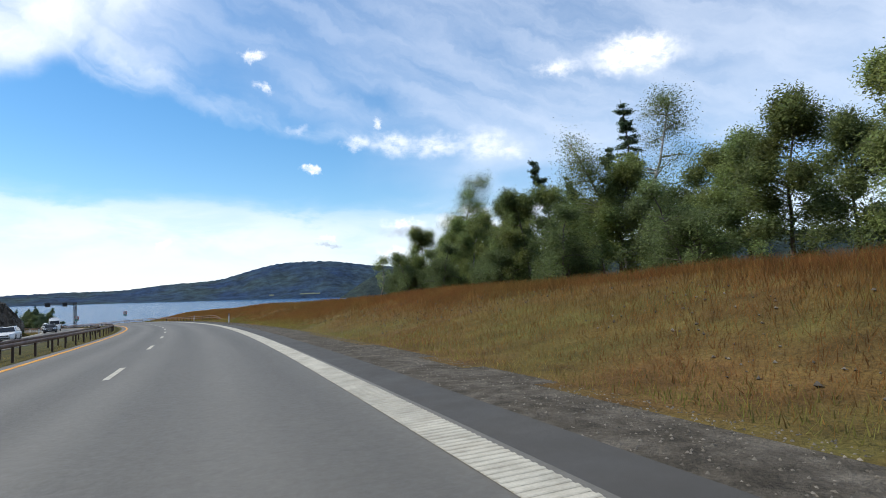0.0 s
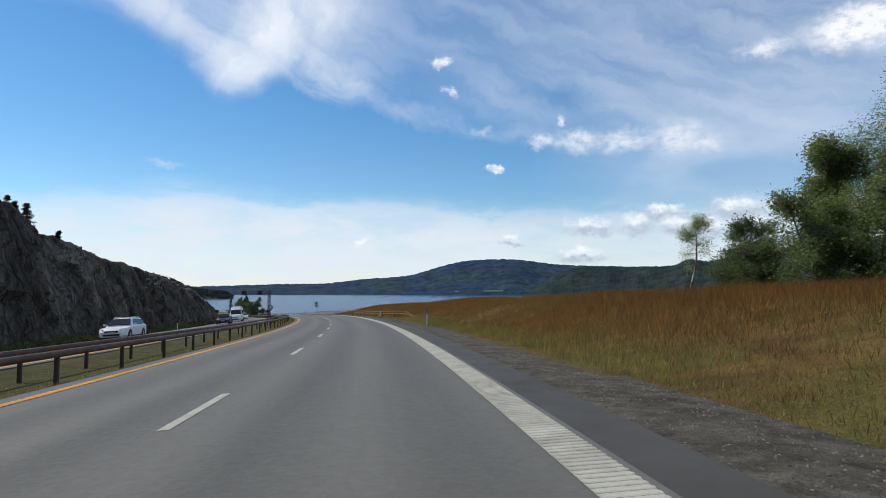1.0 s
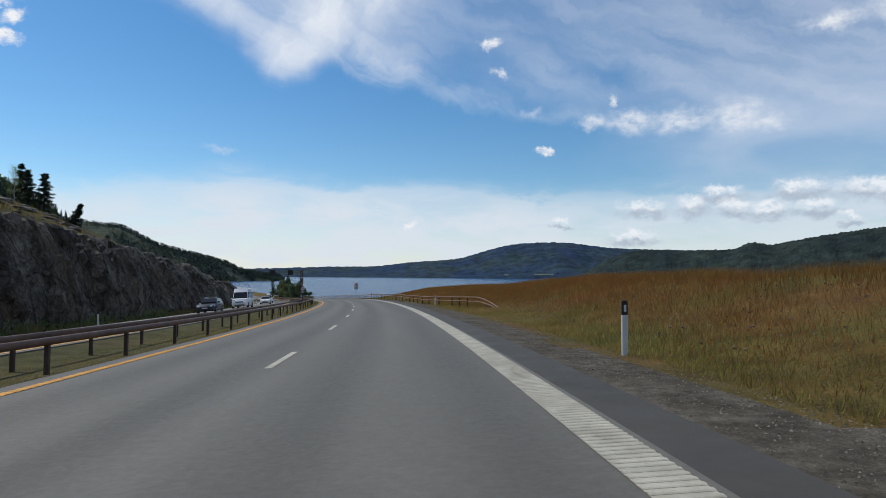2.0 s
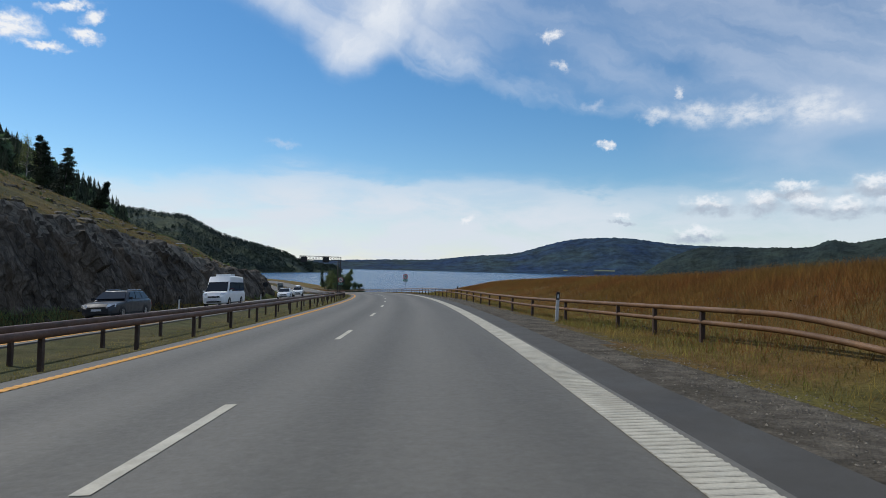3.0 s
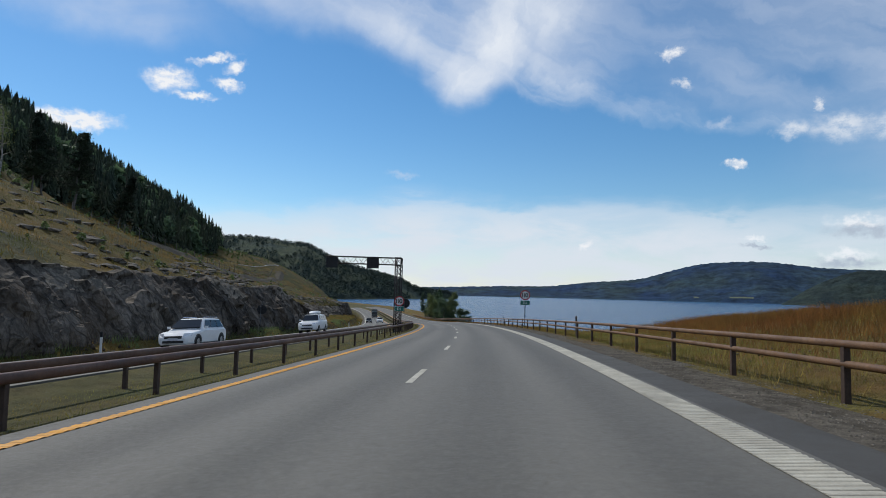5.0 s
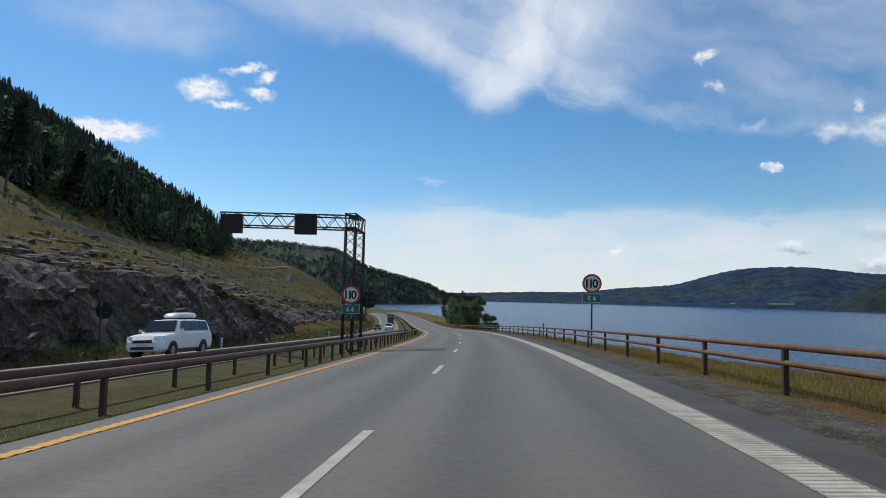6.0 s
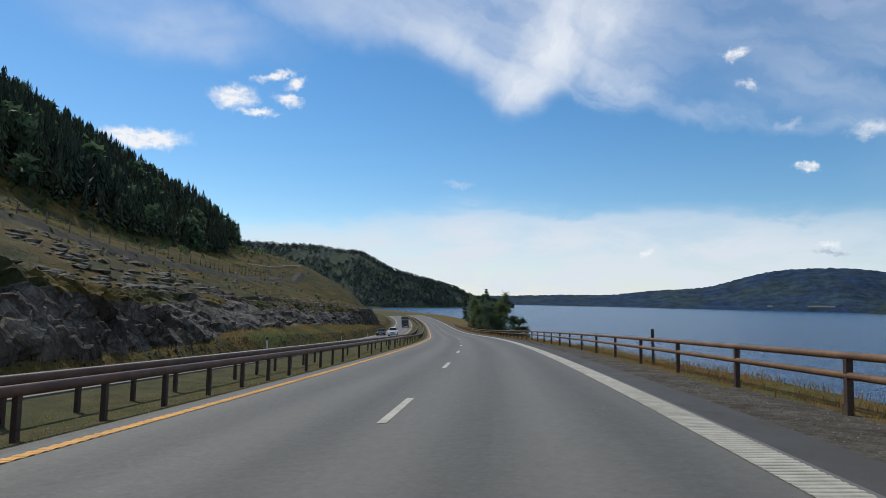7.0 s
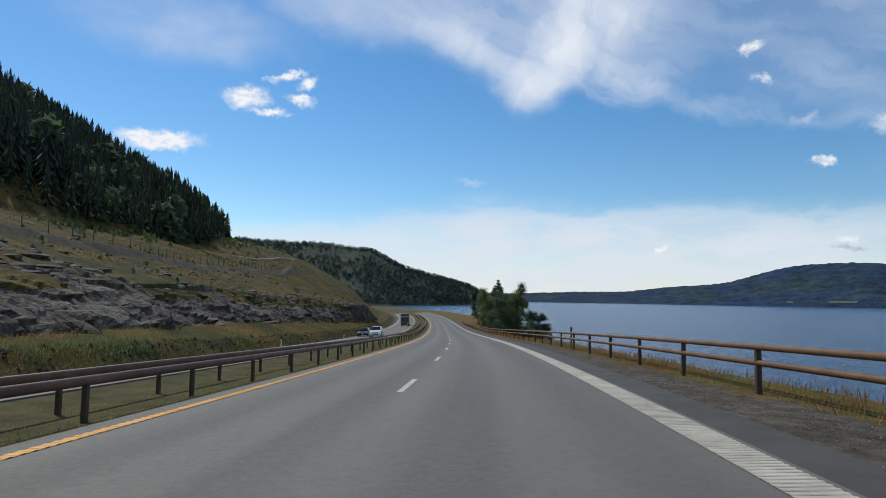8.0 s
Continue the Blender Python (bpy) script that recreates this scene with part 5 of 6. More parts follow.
def lattice(axis_pts, half_a, half_b, a_dir, b_dir, bays, chord=0.045, web=0.022):
    """A box truss between two points: four chords, battens and zigzag webs."""
    p0, p1 = map(np.array, axis_pts)
    a, b = np.array(a_dir, float) * half_a, np.array(b_dir, float) * half_b
    cor = [a + b, a - b, -a - b, -a + b]
    chords = [rod(p0 + c, p1 + c, chord, 6) for c in cor]
    webs = []
    for k in range(bays + 1):
        q = p0 + (p1 - p0) * k / bays
        for i in range(4):
            if k in (0, bays):
                webs.append(rod(q + cor[i], q + cor[(i + 1) % 4], web))
            if k < bays:
                q2 = p0 + (p1 - p0) * (k + 1) / bays
                u, w = (i, (i + 1) % 4) if k % 2 else ((i + 1) % 4, i)
                webs.append(rod(q + cor[u], q2 + cor[w], web))
    return chords, webs


def gantry():
    g = thing("sign_gantry", "dark steel lattice gantry with two sign panels over oncoming lanes", "gantry")
    X, Y, Zv = (1, 0, 0), (0, 1, 0), (0, 0, 1)
    for name, y in (("mast", -1.7), ("mast", 0.95)):
        ch, wb = lattice([(0, y, -0.3), (0, y, 6.95)], 0.27, 0.22, X, Y, 14)
        m = part(name, join(name, ch, True), GANTRY, g)
        part("lacing", join("lacing", wb), GANTRY, m)
        part("base_plate", join("base_plate", [box(0, y, 0.0, 0.85, 0.75, 0.16)]), GANTRY, m)
    ch, wb = lattice([(0.28, -0.375, 7.38), (-7.7, -0.375, 7.46)], 0.62, 0.36, Y, Zv, 14)
    m = part("beam", join("beam", ch, True), GANTRY, g)
    part("lacing", join("lacing", wb), GANTRY, m)
    top, tw = lattice([(0, -1.92, 7.36), (0, 1.17, 7.36)], 0.28, 0.38, X, Zv, 6)
    m = part("head_frame", join("head_frame", top, True), GANTRY, g)
    part("lacing", join("lacing", tw), GANTRY, m)
    for x in (-2.65, -6.9):
        p = part("sign_panel", join("sign_panel", [box(x, -1.17, 7.14, 1.2, 0.22, 1.08)]), SIGNBACK, g, "dark sign panel seen unlit")
        part("panel_frame", join("panel_frame", [box(x, -1.30, 7.66, 1.24, 0.05, 0.05), box(x, -1.30, 6.62, 1.24, 0.05, 0.05), box(x - 0.6, -1.30, 7.14, 0.05, 0.05, 1.04), box(x + 0.6, -1.30, 7.14, 0.05, 0.05, 1.04)]), BLACK, p)
        part("bracket", join("bracket", [box(x - 0.4, -1.01, 7.2, 0.08, 0.14, 1.0), box(x + 0.4, -1.01, 7.2, 0.08, 0.14, 1.0)]), GANTRY, g)
    return g


place(gantry(), 214.8, -8.05, 0, 0.0)
_m = speed_sign(3.15, False)
place(_m, 212.3, -7.75, 0)
part("bracket", join("bracket", [box(0, 0.1, 2.7, 0.08, 0.2, 1.6), box(0, 0.35, 3.2, 0.06, 0.5, 0.06)]), GALV, _m)


def reversed_sign():
    sg = thing("road_sign", "round road sign seen from its dark grey back", "road sign")
    part("disc", join("disc", [disc(0.5, -0.02, 0.02, 2.95)]), SIGNBACK, sg)
    part("rib", join("rib", [box(0, -0.04, 3.1, 0.7, 0.03, 0.05), box(0, -0.04, 2.8, 0.7, 0.03, 0.05), box(-0.1, -0.12, 2.6, 0.06, 0.2, 1.2)]), GALV, sg)
    return sg


place(reversed_sign(), 215.6, -7.35, 0)
_back = reversed_sign()
tagged(_back, "round road sign on a post seen from its dark back")
part("pole", bar_mesh("pole", [(-0.1, -0.1, -0.4), (-0.1, -0.1, 3.4)], 0.04, 10), GALV, _back)
place(_back, 213.5, -22.0, 0, -0.67)
# ---- single trees ----
def limb_path(rng, start, direction, length, droop, n=5):
    p, d, out = np.array(start, float), np.array(direction, float), []
    for k in range(n + 1):
        out.append(p.copy())
        d = d + rng.normal(0, 0.12, 3) + np.array([0, 0, droop / n])
        d /= np.linalg.norm(d)
        p = p + d * length / n
    return np.array(out)


def leaf_cloud(rng, centres, spread, count, size, flat=0.6):
    """Small leaves strewn round points: one pointed leaf each."""
    c = centres[rng.integers(0, len(centres), count)] + rng.normal(0, 1, (count, 3)) * spread
    a = rng.normal(0, 1, (count, 3))
    a[:, 2] *= flat
    a /= np.linalg.norm(a, axis=1)[:, None]
    b = np.cross(a, rng.normal(0, 1, (count, 3)))
    b /= np.linalg.norm(b, axis=1)[:, None]
    s = size * rng.uniform(0.6, 1.35, (count, 1))
    v = np.stack([c - a * s, c + b * s * 0.75, c + a * s], 1).reshape(-1, 3)
    return v, np.arange(count * 3).reshape(-1, 3)


def broadleaf(name, label, h, seed, bare=0.25, width=0.24, leaves=2600, size=0.13, bark=None, leaf=None, droop=-0.5, stems=1, group="roadside trees", gap=0.34):
    rng = np.random.default_rng(seed)
    tree = thing(name, label, "tree", group)
    pieces, tips = [], []
    for st in range(stems):
        tr = limb_path(rng, (rng.normal(0, 0.15) * (stems > 1), rng.normal(0, 0.15) * (stems > 1), -0.3), (rng.normal(0, 0.12 + 0.1 * (stems > 1)), rng.normal(0, 0.12), 1), h * (0.97 if st == 0 else rng.uniform(0.6, 0.9)), 0.25, 8)
        pieces.append(tube(tr, np.linspace(0.0125 * h + 0.02, 0.012, len(tr)), 7))
        for k in range(int(15 + h)):
            t = bare + (0.97 - bare) * rng.uniform() ** 0.9
            i = min(int(t * 8), 7)
            base = tr[i] + (tr[i + 1] - tr[i]) * (t * 8 - i)
            a = rng.uniform(0, 6.283)
            ln = width * h * (1.05 - 0.75 * abs(t - 0.45) / 0.55) * rng.uniform(0.6, 1.15)
            pth = limb_path(rng, base, (math.cos(a), math.sin(a), rng.uniform(0.25, 0.9)), ln, droop, 5)
            pieces.append(tube(pth, np.linspace(0.004 * h + 0.008, 0.006, len(pth)), 4, False))
            for q in pth[2:]:
                tips.append(q)
    tips = np.array(tips)
    keep = rng.uniform(size=len(tips)) > gap * rng.uniform(0.6, 1.2)
    part("trunk", join("trunk", pieces, True), bark or BIRCHBARK, tree)
    v, f = leaf_cloud(rng, tips[keep], 0.027 * h + 0.07, leaves, size)
    part("crown", mesh("crown", v, f), leaf or LEAF, tree)
    return tree


def conifer(name, label, h, seed, bare=0.12, width=0.2, leaf=None, group="roadside trees", tufts=None, lift=-0.15, needle=0.125, dense=1.9):
    """Whorls of boughs, each carrying small needle tufts, round a straight stem."""
    rng = np.random.default_rng(seed)
    tree = thing(name, label, "tree", group)
    tr = limb_path(rng, (0, 0, -0.3), (rng.normal(0, 0.02), rng.normal(0, 0.02), 1), h + 0.3, 0.1, 8)
    pieces, tips, near = [tube(tr, np.linspace(0.013 * h + 0.02, 0.01, len(tr)), 7)], [], []
    rows = int(h * dense)
    for k in range(rows):
        level = bare + (0.985 - bare) * (k + rng.uniform(-0.3, 0.3)) / rows
        for j in range(rng.integers(4, 7)):
            t = min(max(level + rng.normal(0, 0.35 / rows), 0.02), 0.985)
            i = min(int(t * 8), 7)
            base = tr[i] + (tr[i + 1] - tr[i]) * (t * 8 - i)
            a = rng.uniform(0, 6.283)
            ln = (width * h * (1 - t) ** 0.8 + 0.10) * rng.uniform(0.55, 1.15)
            pth = limb_path(rng, base, (math.cos(a), math.sin(a), rng.uniform(-0.1, 0.35)), ln, lift, 4)
            pieces.append(tube(pth, np.linspace(0.018, 0.005, len(pth)), 3, False))
            tips += list(pth[1:])
    tips = np.array(tips)
    part("trunk", join("trunk", pieces, True), BARK, tree)
    v, f = leaf_cloud(rng, tips, (0.9 if dense > 1.5 else 1.5) * needle * np.array([1, 1, 0.6]), tufts or int(840 * h), needle, 0.5)
    part("crown", mesh("crown", v, f), leaf or PINE, tree)
    return tree


def stand(tree, s, o, turn=0.0):
    return place(tree, s, o, turn)


# the wood behind the grassy mound
stand(broadleaf("birch_tree", "tall slender birch with airy drooping crown behind the mound", 13.6, 1, 0.25, 0.2, 36000, 0.058, droop=-0.9, gap=0.35), 56.0, 24.3)
stand(broadleaf("birch_tree", "tall birch with two pale stems and loose crown", 12.4, 2, 0.2, 0.2, 42000, 0.05, droop=-0.8, stems=2, gap=0.35), 28.3, 22.3)
stand(conifer("pine_tree", "young pine with upturned boughs above the birches", 10.7, 3, 0.2, 0.2, PINE, needle=0.075, tufts=15000, dense=1.2, lift=0.45), 40.3, 25.0)
stand(conifer("pine_tree", "young pine standing close beside another pine", 9.7, 4, 0.2, 0.21, PINE, needle=0.075, tufts=14000, dense=1.2, lift=0.45), 38.6, 26.3)
stand(conifer("spruce_tree", "narrow dark spruce rising over the shrubs", 11.2, 5, 0.1, 0.19, PINE, needle=0.075, tufts=16000, dense=1.2), 29.5, 24.0)
stand(conifer("spruce_tree", "slim spruce with ragged top at the wood's edge", 9.4, 6, 0.1, 0.2, PINE, needle=0.075, tufts=14000, dense=1.2), 31.8, 25.6)
stand(broadleaf("birch_tree", "small lone birch with bare slim trunk on the mound", 6.0, 7, 0.36, 0.2, 6500, 0.045, gap=0.45), 65.0, 20.0)
_small = [broadleaf("young_birch", "bushy young birch in the roadside wood", 8.0, 11, 0.04, 0.28, 32000, 0.066, gap=0.15),
          broadleaf("young_aspen", "dense young aspen in the roadside wood", 7.3, 12, 0.04, 0.3, 32000, 0.066, BARK, LEAF, gap=0.2),
          broadleaf("willow_shrub", "dense willow shrub at the wood's edge", 4.9, 13, 0.03, 0.38, 22000, 0.06, BARK, BUSHLEAF, stems=3, gap=0.1)]
_rng = np.random.default_rng(3)
_spots = [(64.5, 20.5, 2), (62.0, 19.5, 2), (60.0, 24.5, 0), (57.5, 21.0, 1), (55.0, 24.0, 0), (53.0, 20.8, 2), (51.5, 23.0, 1), (49.0, 21.0, 0), (47.0, 23.5, 1), (45.0, 20.5, 2), (42.0, 22.5, 0),
          (39.5, 21.0, 1), (37.0, 23.0, 0), (35.0, 20.5, 2), (31.5, 21.5, 1), (29.0, 23.5, 0), (27.0, 20.5, 2), (21.0, 21.5, 1), (18.0, 23.5, 0), (15.0, 21.0, 1), (11.0, 23.0, 0), (58.5, 27.5, 1), (50.0, 27.0, 0), (40.0, 27.5, 1), (30.0, 27.5, 0), (22.0, 27.0, 1), (56.0, 19.0, 2), (50.5, 19.2, 2), (40.5, 19.0, 2), (32.5, 18.8, 2), (23.5, 19.0, 2), (59.0, 30.5, 0), (54.0, 29.0, 0), (46.0, 28.0, 1), (36.0, 29.0, 0), (25.5, 24.5, 1), (66.5, 23.0, 2), (65.0, 26.0, 1)]
_used = set()
for _s, _o, _k in _spots:
    stand(copy_thing(_small[_k], Matrix()) if _k in _used else _small[_k], _s - 3.6, _o, _rng.uniform(0, 360))
    _used.add(_k)

# pines standing out before the forest above the cut
for _h, _s, _d, _k in ((20.5, 294, 82.2, 41), (16.5, 277, 83.0, 42), (19.0, 286, 85.0, 43), (13.5, 300, 75.0, 44)):
    stand(conifer("pine_tree", "tall dark pine standing out at the forest edge above the rock", _h, _k, 0.3, 0.24, NEEDLE, "hillside pines", 14000, needle=0.2, dense=0.9), _s, -_d)
stand(broadleaf("birch_tree", "thin half-bare birch beside the pines above the rock", 16.5, 45, 0.35, 0.13, 2600, 0.09, droop=-0.3, gap=0.6, group="hillside pines"), 268, -84)

# the clump of trees on the point by the lake
_shore = [conifer("pine_tree", "dark pine on the lakeside point", 13.5, 21, 0.3, 0.2, PINE, "lakeside trees", 14000, needle=0.13, dense=0.9),
          broadleaf("alder_tree", "round leafy alder on the lakeside point", 12.0, 22, 0.08, 0.3, 24000, 0.11, BARK, PINE, group="lakeside trees", gap=0.1),
          broadleaf("birch_tree", "leafy birch on the lakeside point", 13.0, 23, 0.08, 0.28, 24000, 0.1, None, BUSHLEAF, group="lakeside trees", gap=0.15)]
_spots = [(392, 10, 0), (398, 11, 2), (386, 12, 2), (404, 12, 2), (410, 13, 1), (380, 13, 1), (374, 11, 1), (395, 14, 1), (402, 15, 2), (388, 15, 1), (381, 14.5, 1), (412, 16, 2), (420, 12, 0), (383, 10, 1), (416, 11, 1), (390, 18, 1), (407, 18, 2), (425, 14, 1), (430, 10, 2), (399, 19, 1), (378, 10, 2), (424, 9.5, 0), (404, 10.5, 0), (397, 12.5, 0), (376, 18, 1), (384, 21, 1), (392, 24, 1)]
_used = set()
for _s, _o, _k in _spots:
    _t = stand(copy_thing(_shore[_k], Matrix()) if _k in _used else _shore[_k], _s, _o, _rng.uniform(0, 360))
    _t.matrix_basis = _t.matrix_basis @ Matrix.Scale(float(np.interp(_o - 0.12 * (_s - 400), [11, 13, 16, 22], [1.0, 0.95, 0.84, 0.66])) * _rng.uniform(0.85, 1.1), 4)
    _used.add(_k)
stand(broadleaf("willow_shrub", "small round shrub by the bay", 4.0, 31, 0.03, 0.4, 1500, 0.2, BARK, BUSHLEAF, stems=3, gap=0.1, group="lakeside trees"), 470, 14)
# ---- vehicles ----
def loft(stations):
    """Closed skin over cross-sections (y, list of (x, z)) of equal length, mirrored in x = 0."""
    V, F = [], []
    n = len(stations[0][1])
    for y, sec in stations:
        V += [(x, y, z) for x, z in sec] + [(-x, y, z) for x, z in reversed(sec)]
    m = 2 * n
    for i in range(len(stations) - 1):
        for k in range(m):
            F.append((i * m + k, i * m + (k + 1) % m, (i + 1) * m + (k + 1) % m, (i + 1) * m + k))
    F.append(tuple(range(m - 1, -1, -1)))
    F.append(tuple((len(stations) - 1) * m + k for k in range(m)))
    return V, F


def crisp(me):
    """Smooth panels with hard creases."""
    me.set_sharp_from_angle(angle=0.42)
    return me


def wheel(parent, x, y, r, w=0.22):
    side = 1 if x > 0 else -1
    prof = [(r * 0.62, -w / 2), (r * 0.93, -w / 2), (r, -w / 2 + 0.04), (r, w / 2 - 0.04), (r * 0.93, w / 2), (r * 0.62, w / 2)]
    g = np.linspace(0, 2 * np.pi, 20, endpoint=False)
    V = [(x + d, y + q * math.cos(a), r + q * math.sin(a)) for q, d in prof for a in g]
    F = [(i * 20 + k, i * 20 + (k + 1) % 20, (i + 1) * 20 + (k + 1) % 20, (i + 1) * 20 + k) for i in range(5) for k in range(20)]
    wh = part("wheel", mesh("tyre", V, F, True), RUBBER, parent, "black rubber tyre")
    sx = x + side * (w / 2 - 0.05)
    V = [(sx, y, r)] + [(sx + side * 0.02, y + r * 0.64 * math.cos(a), r + r * 0.64 * math.sin(a)) for a in g]
    F = [(0, 1 + k, 1 + (k + 1) % 20) for k in range(20)]
    for k in range(5):
        a = 2 * math.pi * k / 5
        c, s = math.cos(a), math.sin(a)
        n = len(V)
        for u, q in ((-0.035, 0.05), (0.035, 0.05), (0.05, r * 0.6), (-0.05, r * 0.6)):
            V.append((sx + side * 0.035, y + c * q - s * u, r + s * q + c * u))
        F.append((n, n + 1, n + 2, n + 3))
    part("rim", mesh("rim", V, F), ALLOY, wh, "silver alloy rim")


def pane(name, quad, mat, parent, push=0.012, label="", inset=0.0):
    """A thin slab on four corners, set proud of the body."""
    q = np.array(quad, float)
    if inset:
        q = q + (q.mean(0) - q) * inset
    n = np.cross(q[2] - q[0], q[3] - q[1])
    n /= np.linalg.norm(n)
    a, b = q + n * push, q - n * 0.01
    V = [tuple(p) for p in a] + [tuple(p) for p in b]
    F = [(0, 1, 2, 3)] + [((i + 1) % 4, i, 4 + i, 4 + (i + 1) % 4) for i in range(4)]
    return part(name, mesh(name, V, F), mat, parent, label)


def car(label, paint, L=4.75, W=1.82, H=1.48, hood=0.86, belt=0.98, base=0.95, roof0=0.25, roof1=-1.75, tail=-2.2, clear=0.2, r=0.33, wheels=(1.42, -1.38),
        category="car", name="car", group="oncoming vehicles", rails=False, nose=0.62, rear_z=None, roof_w=0.355, glass_top=None):
    ob = thing(name, label, category, group)
    h2, f = W / 2, L / 2
    rz = rear_z or belt

    def sec(hw, zb, zt, crown=0.03):
        zm = zb + (zt - zb) * 0.5
        return [(0.0, zb), (hw * 0.86, zb), (hw * 0.97, zb + 0.1), (hw, zm), (hw * 0.985, zt - 0.10), (hw * 0.93, zt - 0.02), (hw * 0.75, zt + crown * 0.5), (0.0, zt + crown)]

    st = [(f, sec(h2 * 0.66, clear + 0.1, nose - 0.05, 0.0)), (f - 0.07, sec(h2 * 0.82, clear + 0.02, nose)), (f - 0.25, sec(h2 * 0.94, clear, hood - 0.09)), (f - 0.6, sec(h2 * 0.985, clear, hood - 0.02)),
          (base + 0.05, sec(h2, clear, hood + 0.03)), (base - 0.35, sec(h2, clear, belt)), (0, sec(h2, clear, belt)), (tail + 0.25, sec(h2, clear, rz)), (-f + 0.2, sec(h2 * 0.97, clear, rz - 0.02)),
          (-f + 0.05, sec(h2 * 0.92, clear + 0.05, rz - 0.08)), (-f, sec(h2 * 0.84, clear + 0.12, rz - 0.16, 0.0))]
    me = crisp(join("body", [loft(st)], True))
    body = part("body", me, paint, ob)
    # greenhouse
    bw, rw = h2 * 0.93, h2 * (roof_w / 0.5)
    zb = belt - 0.03

    def gsec(hw_b, hw_t, z0, z1):
        return [(0.0, z0), (hw_b, z0), (hw_b + (hw_t - hw_b) * 0.55, z0 + (z1 - z0) * 0.55), (hw_t, z1 - 0.05), (hw_t * 0.88, z1), (0.0, z1 + 0.025)]

    gs = [(base, gsec(bw, bw * 0.97, zb - 0.1, zb - 0.01)), (base + (roof0 - base) * 0.5, gsec(bw, (bw + rw) / 2, zb, zb + (H - zb) * 0.44)), (roof0, gsec(bw, rw, zb, H - 0.03)), ((roof0 + roof1) / 2, gsec(bw, rw, zb, H)),
          (roof1, gsec(bw, rw * 0.97, zb, H - 0.04)), (tail, gsec(bw * 0.96, bw * 0.93, zb - 0.1, zb - 0.01))]
    part("roof", crisp(join("roof", [loft(gs)], True)), paint, ob)
    # glass
    zt = glass_top or H - 0.09
    kx = lambda z: bw + (rw - bw) * (z - zb) / (H - 0.05 - zb)
    ky = lambda z: base + (roof0 - base) * (z - zb - 0.03) / (H - zb - 0.06)
    ty = lambda z: tail + (roof1 - tail) * (z - zb - 0.03) / (H - zb - 0.06)
    lo, hi = zb + 0.06, zt
    pane("windscreen", [(-kx(lo) * 0.93, ky(lo) + 0.03, lo), (kx(lo) * 0.93, ky(lo) + 0.03, lo), (kx(hi) * 0.9, ky(hi) + 0.03, hi), (-kx(hi) * 0.9, ky(hi) + 0.03, hi)][::-1], CARGLASS, ob, 0.045, "dark reflecting windscreen")
    pane("rear_window", [(-kx(lo) * 0.9, ty(lo) - 0.03, lo), (kx(lo) * 0.9, ty(lo) - 0.03, lo), (kx(hi) * 0.86, ty(hi) - 0.03, hi), (-kx(hi) * 0.86, ty(hi) - 0.03, hi)], CARGLASS, ob, 0.03)
    cuts = np.linspace(ky(lo) - 0.28, ty(lo) + 0.3, 4)
    topc = np.linspace(min(ky(hi) - 0.12, cuts[0]), max(ty(hi) + 0.15, cuts[-1]), 4)
    for sd in (1, -1):
        for i in range(3):
            a0, a1, b0, b1 = cuts[i] - 0.035, cuts[i + 1] + 0.035, topc[i] - 0.035, topc[i + 1] + 0.035
            q = [(sd * (kx(lo) + 0.01), a0, lo), (sd * (kx(lo) + 0.01), a1, lo), (sd * (kx(hi) + 0.012), b1, hi - 0.02), (sd * (kx(hi) + 0.012), b0, hi - 0.02)]
            pane("side_window", q if sd < 0 else q[::-1], CARGLASS, ob, 0.022)
        m = part("mirror", join("mirror", [box(sd * (h2 + 0.08), base - 0.25, belt + 0.06, 0.18, 0.1, 0.13, 0.03)]), paint, ob)
        pane("headlight", [(sd * h2 * 0.92, f - 0.24, hood - 0.22), (sd * h2 * 0.52, f - 0.03, hood - 0.24), (sd * h2 * 0.56, f - 0.1, hood - 0.1), (sd * h2 * 0.93, f - 0.34, hood - 0.09)][::sd], LENS, ob, 0.02, "clear headlight lens")
        pane("tail_light", [(sd * h2 * 0.9, -f + 0.0, rz - 0.35), (sd * h2 * 0.62, -f - 0.01, rz - 0.35), (sd * h2 * 0.62, -f + 0.04, rz - 0.12), (sd * h2 * 0.9, -f + 0.06, rz - 0.12)][::-sd], TAIL, ob, 0.02, "red tail light lens")
        for y in wheels:
            g = np.linspace(0, np.pi, 15)
            V, F = [], []
            for a in g:
                for q in (r * 0.5, r * 1.16):
                    V.append((sd * (h2 + 0.004), y + q * math.cos(a), r + q * math.sin(a)))
            F = [(2 * k, 2 * k + 1, 2 * k + 3, 2 * k + 2) for k in range(14)]
            V2 = [(x - sd * 0.05, yy, z) for x, yy, z in V]
            n = len(V)
            F2 = F + [tuple(n + q for q in c) for c in F] + [(2 * k + 1, 2 * k + 3, n + 2 * k + 3, n + 2 * k + 1) for k in range(14)]
            part("wheel_arch", mesh("wheel_arch", V + V2, F2), TRIM, ob)
            wheel(ob, sd * (h2 - 0.10), y, r)
        if rails:
            part("roof_rail", bar_mesh("roof_rail", [(sd * rw * 0.86, roof0 - 0.1, H + 0.0), (sd * rw * 0.86, roof0 - 0.25, H + 0.055), (sd * rw * 0.86, roof1 + 0.2, H + 0.045), (sd * rw * 0.86, roof1 + 0.05, H - 0.02)], 0.02, 6), CHROME, ob)
    part("grille", join("grille", [box(0, f - 0.03, nose - 0.04, h2 * 0.95, 0.09, 0.13)]), TRIM, ob, "dark radiator grille")
